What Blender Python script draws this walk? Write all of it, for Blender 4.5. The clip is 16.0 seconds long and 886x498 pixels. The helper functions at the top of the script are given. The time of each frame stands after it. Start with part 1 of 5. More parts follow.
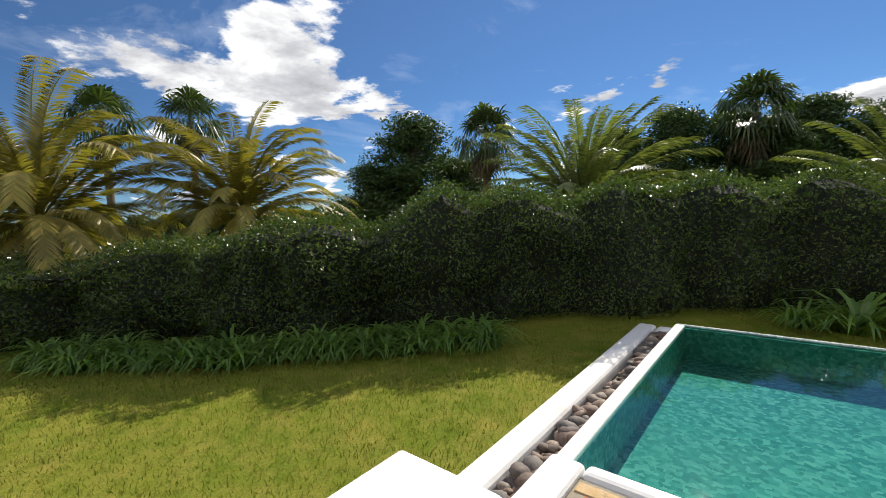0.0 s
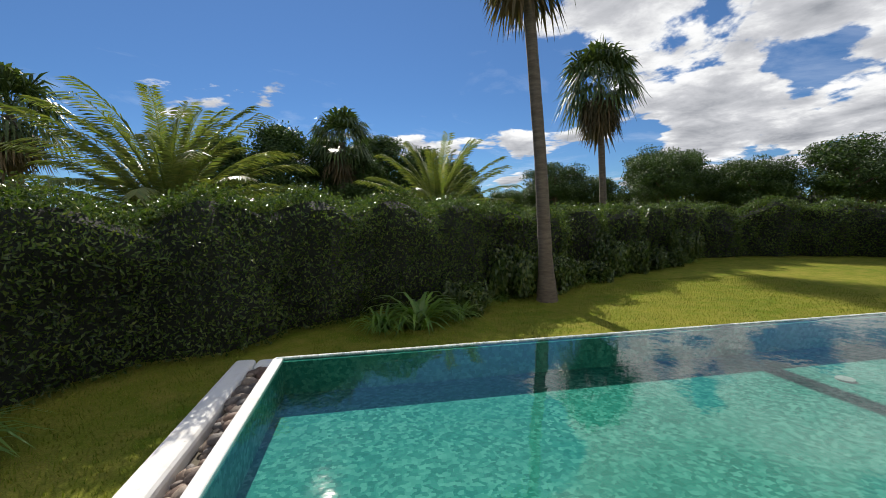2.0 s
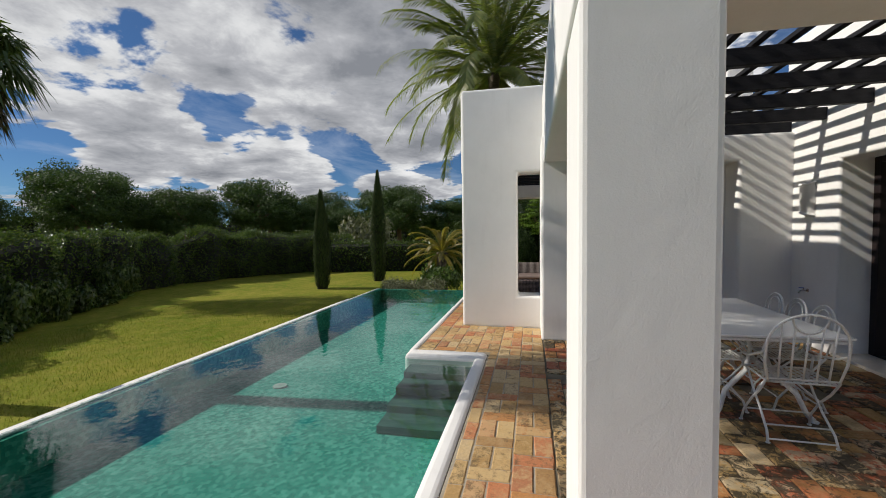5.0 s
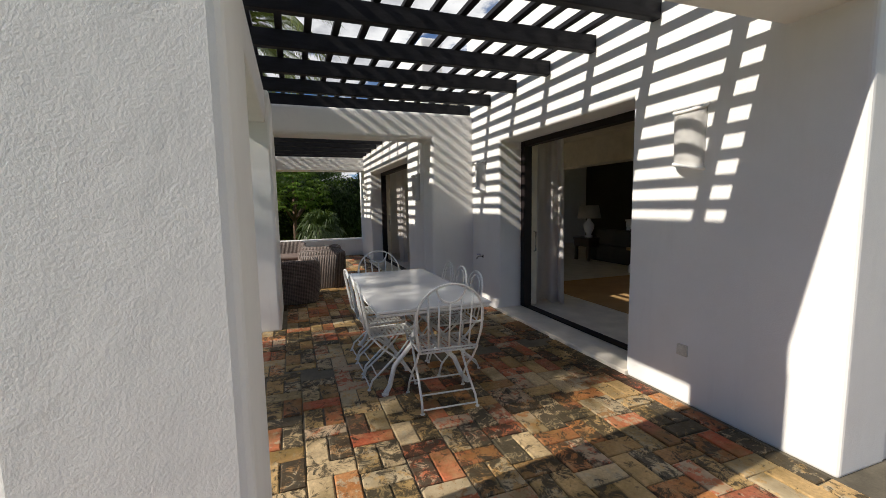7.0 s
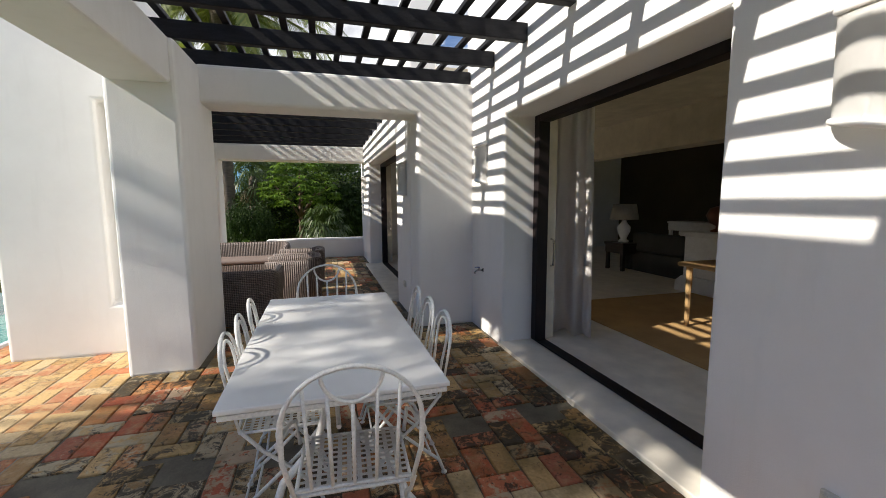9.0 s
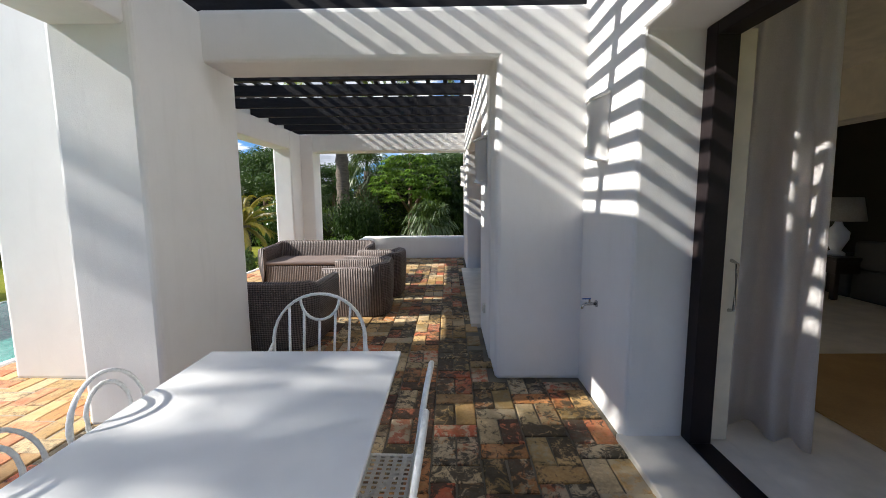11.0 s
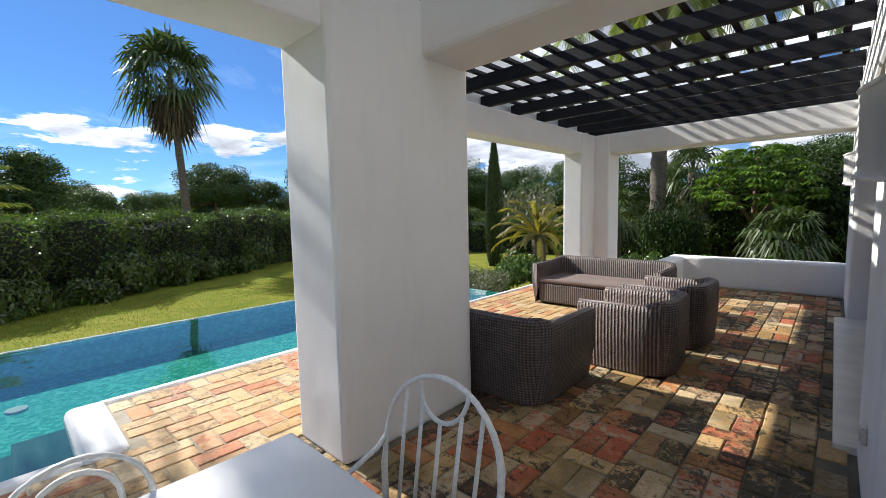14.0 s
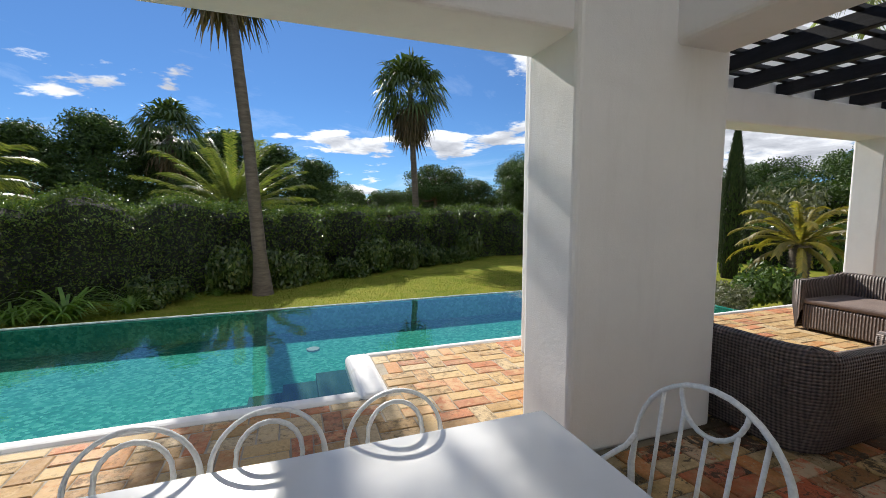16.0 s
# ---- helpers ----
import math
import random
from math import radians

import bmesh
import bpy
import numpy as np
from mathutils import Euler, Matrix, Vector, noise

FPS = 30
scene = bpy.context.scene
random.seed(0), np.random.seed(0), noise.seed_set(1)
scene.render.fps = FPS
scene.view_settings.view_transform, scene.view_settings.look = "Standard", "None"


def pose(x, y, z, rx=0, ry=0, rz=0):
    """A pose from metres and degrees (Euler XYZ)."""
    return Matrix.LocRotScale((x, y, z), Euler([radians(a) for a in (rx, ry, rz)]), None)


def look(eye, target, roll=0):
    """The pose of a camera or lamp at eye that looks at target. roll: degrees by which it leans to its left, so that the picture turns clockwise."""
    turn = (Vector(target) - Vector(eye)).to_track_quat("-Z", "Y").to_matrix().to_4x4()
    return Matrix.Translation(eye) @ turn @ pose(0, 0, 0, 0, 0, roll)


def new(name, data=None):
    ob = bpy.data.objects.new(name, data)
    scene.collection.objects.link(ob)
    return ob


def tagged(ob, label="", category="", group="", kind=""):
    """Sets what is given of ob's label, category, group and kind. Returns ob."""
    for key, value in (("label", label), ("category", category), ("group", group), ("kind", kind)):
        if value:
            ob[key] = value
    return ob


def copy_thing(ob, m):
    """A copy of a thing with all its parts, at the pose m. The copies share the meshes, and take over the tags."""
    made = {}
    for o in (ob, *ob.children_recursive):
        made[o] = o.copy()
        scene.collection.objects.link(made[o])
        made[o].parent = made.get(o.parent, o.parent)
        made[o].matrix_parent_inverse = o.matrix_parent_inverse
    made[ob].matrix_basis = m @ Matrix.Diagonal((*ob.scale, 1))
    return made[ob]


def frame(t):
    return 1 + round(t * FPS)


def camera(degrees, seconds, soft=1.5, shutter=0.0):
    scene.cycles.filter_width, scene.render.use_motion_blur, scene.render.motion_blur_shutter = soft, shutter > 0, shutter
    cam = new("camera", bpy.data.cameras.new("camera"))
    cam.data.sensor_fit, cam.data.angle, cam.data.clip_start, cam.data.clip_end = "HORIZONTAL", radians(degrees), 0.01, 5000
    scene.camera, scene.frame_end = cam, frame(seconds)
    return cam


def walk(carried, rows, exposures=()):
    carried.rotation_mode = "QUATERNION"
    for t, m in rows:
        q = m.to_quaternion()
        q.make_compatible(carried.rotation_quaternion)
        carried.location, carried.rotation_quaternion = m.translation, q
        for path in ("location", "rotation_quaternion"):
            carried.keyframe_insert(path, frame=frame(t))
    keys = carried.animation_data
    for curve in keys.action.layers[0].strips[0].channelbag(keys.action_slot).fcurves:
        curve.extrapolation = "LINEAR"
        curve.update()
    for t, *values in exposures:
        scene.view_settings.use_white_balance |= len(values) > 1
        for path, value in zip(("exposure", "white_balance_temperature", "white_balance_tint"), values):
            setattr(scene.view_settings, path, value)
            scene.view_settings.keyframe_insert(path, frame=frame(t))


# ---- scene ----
cam = camera(93.4, 16.0, soft=0.9)
METRES, EYE, TILT, LEAN, TURN = 7.9, 1.5, 0.0, 0.0, 40.1
ROWS = [
    (0.0, 0.0, 0.0, 0.0, -0.24, -5.15, 2.7),
    (0.5, 0.0185, 0.0312, -0.0015, -13.5, -4.99, 2.42),
    (1.0, 0.0415, 0.0635, 0.0013, -25.11, -5.04, 2.2),
    (1.5, 0.0646, 0.0925, -0.0002, -36.92, -5.17, 1.74),
    (2.0, 0.0913, 0.1089, -0.0003, -49.78, -5.09, 1.17),
    (2.5, 0.1229, 0.1224, 0.0009, -63.69, -4.57, 0.66),
    (3.0, 0.1496, 0.1321, 0.002, -77.30, -3.57, 0.42),
    (3.5, 0.1585, 0.14, 0.0047, -89.47, -2.66, 0.3),
    (4.0, 0.1622, 0.1397, 0.0059, -99.97, -2.18, 0.38),
    (4.5, 0.1617, 0.1367, 0.0067, -109.20, -2.21, 0.5),
    (5.0, 0.1599, 0.1277, 0.0074, -118.18, -2.6, 0.68),
    (7.5, 0.1579, -0.0519, -0.0014, -152.04, -6.36, 0.89),
    (8.0, 0.1722, -0.0992, -0.0004, -151.10, -6.47, 0.74),
    (10.5, 0.2546, -0.3519, -0.002, -134.14, -6.79, 0.21),
    (11.0, 0.2873, -0.396, -0.0052, -129.23, -7.03, 0.47),
    (11.5, 0.3238, -0.4378, -0.0099, -124.3, -7.06, 0.65),
    (12.0, 0.3583, -0.475, -0.0079, -119.43, -6.96, 1.02),
    (12.5, 0.3876, -0.5035, -0.0067, -113.92, -6.55, 1.2),
    (13.0, 0.4022, -0.5194, -0.0039, -107.5, -6.0, 1.38),
    (13.5, 0.4022, -0.5179, -0.0034, -97.8, -5.61, 1.42),
    (14.0, 0.3946, -0.5162, -0.0021, -87.06, -5.34, 1.21),
    (14.5, 0.3885, -0.5112, -0.0015, -76.86, -5.14, 0.89),
    (15.0, 0.3838, -0.5049, -0.0013, -68.4, -5.03, 0.46),
    (15.5, 0.379, -0.4989, -0.0017, -62.65, -5.1, 0.09),
    (16.0, 0.3755, -0.4941, -0.0021, -59.97, -5.33, -0.02),
]
walk(cam, [(t, pose(0, 0, EYE, TILT, LEAN, TURN) @ pose(METRES * x, METRES * y, METRES * z, 90 + pitch, roll, yaw)) for t, x, y, z, yaw, pitch, roll in ROWS],
     [(0.0, 0.70, 6600, 10), (2.0, 0.58, 6550, 10), (3.5, 0.26, 6400, 10), (5.0, 0.16, 6500, 10), (7.5, 0.62, 6550, 10), (10.5, 1.25, 6250, 10), (12.5, 1.36, 5850, 10), (14.0, 1.10, 6050, 10), (16.0, 0.84, 6300, 10)])
# ---- light ----
SUN_EL, SUN_AZ = 34.6, -7.6
sun_dir = Vector((math.sin(radians(SUN_AZ)) * math.cos(radians(SUN_EL)), math.cos(radians(SUN_AZ)) * math.cos(radians(SUN_EL)), math.sin(radians(SUN_EL))))
sun_data = bpy.data.lights.new("sun", "SUN")
sun_data.energy, sun_data.angle, sun_data.color = 4.0, radians(0.53), (1.0, 0.93, 0.82)
sun = new("sun", sun_data)
sun.matrix_world = look(sun_dir * 60, (0, 0, 0))

world = bpy.data.worlds.new("world")
scene.world = world
world.use_nodes = True


def node(tree, kind, **sets):
    n = tree.nodes.new(kind)
    for k, v in sets.items():
        if k in n.inputs.keys():
            n.inputs[k].default_value = v
    return n


def math_node(tree, op, a, b=None, clamp=False):
    n = tree.nodes.new("ShaderNodeMath")
    n.operation, n.use_clamp = op, clamp
    for i, v in enumerate((a, b)):
        if v is None:
            continue
        if isinstance(v, (int, float)):
            n.inputs[i].default_value = v
        else:
            tree.links.new(v, n.inputs[i])
    return n.outputs[0]


def mix_color(tree, fac, a, b, blend="MIX"):
    n = tree.nodes.new("ShaderNodeMix")
    n.data_type, n.blend_type = "RGBA", blend
    for sock, v in ((n.inputs[0], fac), (n.inputs[6], a), (n.inputs[7], b)):
        if isinstance(v, (int, float)):
            sock.default_value = v
        elif isinstance(v, tuple):
            sock.default_value = (*v, 1.0) if len(v) == 3 else v
        else:
            tree.links.new(v, sock)
    return n.outputs[2]


def ramp(tree, fac, stops, interp="LINEAR"):
    n = tree.nodes.new("ShaderNodeValToRGB")
    n.color_ramp.interpolation = interp
    while len(n.color_ramp.elements) < len(stops):
        n.color_ramp.elements.new(0.5)
    for e, (p, c) in zip(n.color_ramp.elements, stops):
        e.position = p
        e.color = (*c, 1.0) if isinstance(c, tuple) else (c, c, c, 1.0)
    tree.links.new(fac, n.inputs[0])
    return n.outputs[0]


def build_sky():
    t = world.node_tree
    t.nodes.clear()
    out = t.nodes.new("ShaderNodeOutputWorld")
    bg = node(t, "ShaderNodeBackground", Strength=0.084)
    sky = t.nodes.new("ShaderNodeTexSky")
    sky.sky_type, sky.sun_disc = "NISHITA", False
    sky.sun_elevation, sky.sun_rotation = radians(SUN_EL), radians(SUN_AZ)
    sky.air_density, sky.dust_density, sky.ozone_density = 0.8, 0.0, 4.0
    tc = t.nodes.new("ShaderNodeTexCoord")
    sep = t.nodes.new("ShaderNodeSeparateXYZ")
    t.links.new(tc.outputs["Generated"], sep.inputs[0])
    x, y, z = sep.outputs
    zz = math_node(t, "ADD", math_node(t, "MAXIMUM", z, 0.0), 0.16)
    com = t.nodes.new("ShaderNodeCombineXYZ")
    t.links.new(math_node(t, "DIVIDE", x, zz), com.inputs[0])
    t.links.new(math_node(t, "DIVIDE", y, zz), com.inputs[1])

    def fbm(scale, detail, rough, offset, distort=0.0):
        mp = t.nodes.new("ShaderNodeMapping")
        mp.inputs["Location"].default_value = offset
        t.links.new(com.outputs[0], mp.inputs[0])
        n = node(t, "ShaderNodeTexNoise", Scale=scale, Detail=detail, Roughness=rough, Distortion=distort)
        t.links.new(mp.outputs[0], n.inputs["Vector"])
        return n.outputs[0]

    way = t.nodes.new("ShaderNodeVectorMath")
    way.operation = "NORMALIZE"
    t.links.new(tc.outputs["Generated"], way.inputs[0])

    def bank(azimuth, height, reach, weight):
        """A mass of cloud round one direction of the sky, all in degrees."""
        dot = t.nodes.new("ShaderNodeVectorMath")
        dot.operation = "DOT_PRODUCT"
        t.links.new(way.outputs[0], dot.inputs[0])
        a, h = radians(azimuth), radians(height)
        dot.inputs[1].default_value = (math.sin(a) * math.cos(h), math.cos(a) * math.cos(h), math.sin(h))
        m = node(t, "ShaderNodeMapRange")
        m.interpolation_type = "SMOOTHSTEP"
        for i, v in ((1, math.cos(radians(reach))), (2, math.cos(radians(reach * 0.25))), (3, 0.0), (4, weight)):
            m.inputs[i].default_value = v
        t.links.new(dot.outputs["Value"], m.inputs[0])
        return m.outputs[0]

    def total(parts):
        acc = parts[0]
        for p in parts[1:]:
            acc = math_node(t, "ADD", acc, p)
        return acc

    big = fbm(1.25, 10.0, 0.58, CLOUD_OFFSET, 0.15)
    # broken cloud to the east, a white heap to the west, open blue round the sun
    east = total([bank(62, 28, 19, 0.34), bank(86, 33, 24, 0.26), bank(40, 22, 15, 0.36), bank(46, 42, 22, 0.26), bank(74, 8, 9, 0.32), bank(57, 8, 9, 0.32), bank(44, 7.5, 9, 0.32), bank(92, 9, 11, 0.2)])
    # the last two banks lie behind the view, added to raise the fill light
    heap = total([bank(-52, 22, 14, 0.17), bank(-66, 15, 11, 0.16), bank(-32, 26, 8, 0.08), bank(-8, 27, 19, -0.16), bank(-57, 5.5, 5, 0.16), bank(6, 4.2, 8, 0.18), bank(20, 9.5, 3.2, 0.12), bank(150, 35, 75, 0.17), bank(-130, 30, 55, 0.15)])
    lively = math_node(t, "ADD", math_node(t, "MULTIPLY", math_node(t, "SUBTRACT", big, 0.5), 1.6), 0.46)
    cover = math_node(t, "ADD", lively, math_node(t, "ADD", east, heap))
    dens = ramp(t, cover, [(0.59, 0.0), (0.66, 1.0)], "EASE")
    shade = fbm(1.25, 7.0, 0.55, (CLOUD_OFFSET[0] - 0.03, CLOUD_OFFSET[1] - 0.14, 0.0), 0.15)
    puff = fbm(3.6, 6.0, 0.62, (1.7, 5.2, 0.0), 0.3)
    thick = total([shade, math_node(t, "MULTIPLY", east, 0.42), math_node(t, "MULTIPLY", math_node(t, "SUBTRACT", puff, 0.5), 0.55)])
    tone = ramp(t, thick, [(0.40, (9.0, 9.0, 9.0)), (0.52, (7.4, 7.5, 7.6)), (0.62, (4.9, 5.0, 5.3)), (0.80, (2.6, 2.75, 3.05))])
    wisp = ramp(t, fbm(0.9, 7.0, 0.62, (7.3, 2.1, 0.0), 1.4), [(0.52, 0.0), (0.80, 0.40)])
    col = mix_color(t, wisp, mix_color(t, 1.0, sky.outputs[0], ramp(t, z, [(0.0, (0.34, 0.48, 0.61)), (0.25, (0.42, 0.56, 0.68)), (0.6, (0.64, 0.76, 0.86))]), "MULTIPLY"), (6.5, 7.2, 8.4))
    col = mix_color(t, dens, col, tone)
    # land-toned glow below the horizon, brighter than land, added as bounce for walls
    col = mix_color(t, ramp(t, math_node(t, "ADD", z, 0.5), [(0.47, 0.0), (0.495, 1.0)]), (6.2, 5.6, 4.0), col)
    t.links.new(col, bg.inputs[0])
    t.links.new(bg.outputs[0], out.inputs[0])


CLOUD_OFFSET = (3.1, 1.4, 0.0)
build_sky()


# ---- materials ----
def coords(t, scale=(1, 1, 1)):
    tc = t.nodes.new("ShaderNodeTexCoord")
    mp = t.nodes.new("ShaderNodeMapping")
    mp.inputs["Scale"].default_value = scale
    t.links.new(tc.outputs["Object"], mp.inputs[0])
    return mp.outputs[0]


def noise_fac(t, vec, scale, detail=4.0, rough=0.55, distort=0.0):
    n = node(t, "ShaderNodeTexNoise", Scale=scale, Detail=detail, Roughness=rough, Distortion=distort)
    t.links.new(vec, n.inputs["Vector"])
    return n.outputs[0]


def random_fac(t):
    a = t.nodes.new("ShaderNodeObjectInfo").outputs["Random"]
    b = t.nodes.new("ShaderNodeNewGeometry").outputs["Random Per Island"]
    return math_node(t, "FRACT", math_node(t, "ADD", a, b))


def base(name):
    m = bpy.data.materials.new(name)
    m.use_nodes = True
    t = m.node_tree
    b = t.nodes["Principled BSDF"]
    return m, t, b


def add_bump(t, b, fac, strength, dist=0.01):
    n = node(t, "ShaderNodeBump", Strength=strength, Distance=dist)
    t.links.new(fac, n.inputs["Height"])
    t.links.new(n.outputs[0], b.inputs["Normal"])


def mat(name, col, col2=None, rough=0.7, metal=0.0, scale=3.0, fine=60.0, bump=0.15, dist=0.006, stretch=(1, 1, 1), vary=0.0, spec=0.5):
    m, t, b = base(name)
    v = coords(t, stretch)
    col2 = col2 or tuple(c * 0.8 for c in col)
    f = ramp(t, noise_fac(t, v, scale, 6.0, 0.6), [(0.35, 0.0), (0.65, 1.0)])
    c = mix_color(t, f, col, col2)
    g = ramp(t, noise_fac(t, v, fine, 3.0), [(0.3, 0.86), (0.7, 1.08)])
    c = mix_color(t, 1.0, c, g, "MULTIPLY")
    if vary:
        r = ramp(t, random_fac(t), [(0.0, 1.0 - vary), (1.0, 1.0 + vary)])
        c = mix_color(t, 1.0, c, r, "MULTIPLY")
    t.links.new(c, b.inputs["Base Color"])
    b.inputs["Roughness"].default_value, b.inputs["Metallic"].default_value = rough, metal
    b.inputs["Specular IOR Level"].default_value = spec
    if bump:
        add_bump(t, b, noise_fac(t, v, fine, 5.0, 0.6), bump, dist)
    return m


def stucco_mat(name, stain):
    m, t, b = base(name)
    v = coords(t)
    c = mix_color(t, ramp(t, noise_fac(t, v, 1.3, 6.0, 0.65), [(0.35, 0.0), (0.7, 1.0)]), (0.82, 0.81, 0.79), (0.76, 0.75, 0.73))
    c = mix_color(t, ramp(t, noise_fac(t, coords(t, (5, 5, 0.7)), 1.6, 5.0, 0.6), [(0.55, 0.0), (0.8, 0.35)]), c, (0.68, 0.665, 0.64))
    if stain:
        # weather stains of the garden walls: brown runs and grey lichen specks
        c = mix_color(t, ramp(t, noise_fac(t, v, 2.4, 7.0, 0.7, 0.4), [(0.55, 0.0), (0.78, 0.55)]), c, (0.50, 0.43, 0.33))
        c = mix_color(t, ramp(t, noise_fac(t, v, 17.0, 8.0, 0.75), [(0.62, 0.0), (0.74, 0.6)]), c, (0.33, 0.27, 0.20))
    t.links.new(c, b.inputs["Base Color"])
    b.inputs["Roughness"].default_value = 0.82
    b.inputs["Specular IOR Level"].default_value = 0.25
    brush = noise_fac(t, coords(t, (9, 9, 6.0)), 1.0, 6.0, 0.6, 0.5)
    lump = noise_fac(t, v, 3.2, 5.0, 0.55, 0.6)
    grain = noise_fac(t, v, 140.0, 2.0, 0.5)
    h = math_node(t, "ADD", math_node(t, "MULTIPLY", lump, 1.0), math_node(t, "ADD", math_node(t, "MULTIPLY", brush, 0.4), math_node(t, "MULTIPLY", grain, 0.25)))
    add_bump(t, b, h, 0.34, 0.013)
    return m


def brick_mat(name, moss):
    m, t, b = base(name)
    v = coords(t)
    r = random_fac(t)
    stops = [(0.0, (0.46, 0.115, 0.05)), (0.12, (0.50, 0.21, 0.07)), (0.24, (0.56, 0.38, 0.17)), (0.36, (0.42, 0.26, 0.10)), (0.46, (0.54, 0.17, 0.08)),
             (0.58, (0.60, 0.47, 0.28)), (0.70, (0.36, 0.20, 0.08)), (0.80, (0.58, 0.40, 0.18)), (0.90, (0.40, 0.13, 0.07)), (1.0, (0.52, 0.33, 0.13))]
    c = ramp(t, r, stops, "CONSTANT")
    geo = t.nodes.new("ShaderNodeNewGeometry")
    pos = geo.outputs["Position"]

    def wn(scale, detail=5.0, rough=0.6, distort=0.0):
        n = node(t, "ShaderNodeTexNoise", Scale=scale, Detail=detail, Roughness=rough, Distortion=distort)
        t.links.new(pos, n.inputs["Vector"])
        return n.outputs[0]

    def own(factor, weight):
        """A chance of its own for each tile."""
        return math_node(t, "MULTIPLY", math_node(t, "FRACT", math_node(t, "MULTIPLY", r, factor)), weight)

    c = mix_color(t, 1.0, c, ramp(t, wn(48.0), [(0.3, 0.70), (0.7, 1.12)]), "MULTIPLY")
    c = mix_color(t, ramp(t, wn(7.0, 6.0, 0.7), [(0.48, 0.0), (0.72, 0.6)]), c, (0.50, 0.37, 0.20))
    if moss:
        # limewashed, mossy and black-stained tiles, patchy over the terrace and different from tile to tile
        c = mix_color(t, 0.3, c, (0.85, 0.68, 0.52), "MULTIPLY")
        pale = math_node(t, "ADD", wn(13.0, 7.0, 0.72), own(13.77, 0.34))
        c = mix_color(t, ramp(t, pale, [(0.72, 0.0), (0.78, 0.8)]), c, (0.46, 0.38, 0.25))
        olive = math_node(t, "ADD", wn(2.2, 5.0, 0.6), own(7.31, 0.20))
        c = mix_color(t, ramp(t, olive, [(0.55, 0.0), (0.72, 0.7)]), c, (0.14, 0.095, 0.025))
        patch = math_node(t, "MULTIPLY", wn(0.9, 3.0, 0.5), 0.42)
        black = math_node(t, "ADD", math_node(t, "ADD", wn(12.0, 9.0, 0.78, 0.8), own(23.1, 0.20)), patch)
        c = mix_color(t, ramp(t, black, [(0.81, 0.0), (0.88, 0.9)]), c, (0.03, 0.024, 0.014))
    else:
        c = mix_color(t, 0.28, c, (0.44, 0.27, 0.11))
        pale = math_node(t, "ADD", wn(9.0, 6.0, 0.7), own(13.77, 0.30))
        c = mix_color(t, ramp(t, pale, [(0.66, 0.0), (0.78, 0.6)]), c, (0.56, 0.40, 0.20))
        stain = math_node(t, "ADD", wn(15.0, 8.0, 0.76), own(7.31, 0.16))
        c = mix_color(t, ramp(t, stain, [(0.63, 0.0), (0.74, 0.7)]), c, (0.10, 0.07, 0.035))
    t.links.new(c, b.inputs["Base Color"])
    t.links.new(ramp(t, wn(20.0), [(0.3, 0.55), (0.7, 0.85)]), b.inputs["Roughness"])
    b.inputs["Specular IOR Level"].default_value = 0.35
    add_bump(t, b, wn(55.0, 6.0, 0.7), 0.5, 0.006)
    return m


def water_mat():
    m, t, b = base("pool water")
    t.nodes.remove(b)
    out = t.nodes["Material Output"]
    tr = t.nodes.new("ShaderNodeBsdfTransparent")
    tr.inputs[0].default_value = (0.68, 0.93, 0.92, 1)
    gl = t.nodes.new("ShaderNodeBsdfGlossy")
    gl.inputs["Roughness"].default_value = 0.02
    fr = node(t, "ShaderNodeFresnel", IOR=1.85)
    v = coords(t)
    h = math_node(t, "ADD", noise_fac(t, v, 2.2, 3.0, 0.5), math_node(t, "MULTIPLY", noise_fac(t, v, 9.0, 2.0, 0.5), 0.22))
    bp = node(t, "ShaderNodeBump", Strength=0.07, Distance=0.05)
    t.links.new(h, bp.inputs["Height"])
    t.links.new(bp.outputs[0], gl.inputs["Normal"])
    t.links.new(bp.outputs[0], fr.inputs["Normal"])
    mx = t.nodes.new("ShaderNodeMixShader")
    t.links.new(fr.outputs[0], mx.inputs[0])
    t.links.new(tr.outputs[0], mx.inputs[1])
    t.links.new(gl.outputs[0], mx.inputs[2])
    t.links.new(mx.outputs[0], out.inputs[0])
    return m


def mosaic_mat():
    m, t, b = base("green glass mosaic")
    v = coords(t)
    vo = node(t, "ShaderNodeTexVoronoi", Scale=26.0)
    vo.distance = "CHEBYCHEV"
    t.links.new(v, vo.inputs["Vector"])
    sep = t.nodes.new("ShaderNodeSeparateColor")
    t.links.new(vo.outputs["Color"], sep.inputs[0])
    c = ramp(t, sep.outputs[0], [(0.0, (0.022, 0.175, 0.145)), (0.5, (0.046, 0.265, 0.215)), (1.0, (0.125, 0.40, 0.325))])
    c = mix_color(t, ramp(t, noise_fac(t, v, 1.1, 4.0), [(0.3, 0.0), (0.7, 0.5)]), c, (0.046, 0.25, 0.205))
    # rippled light on the floor of the pool comes with the tiles' own mottling
    t.links.new(c, b.inputs["Base Color"])
    b.inputs["Roughness"].default_value = 0.8
    b.inputs["Specular IOR Level"].default_value = 0.0
    return m


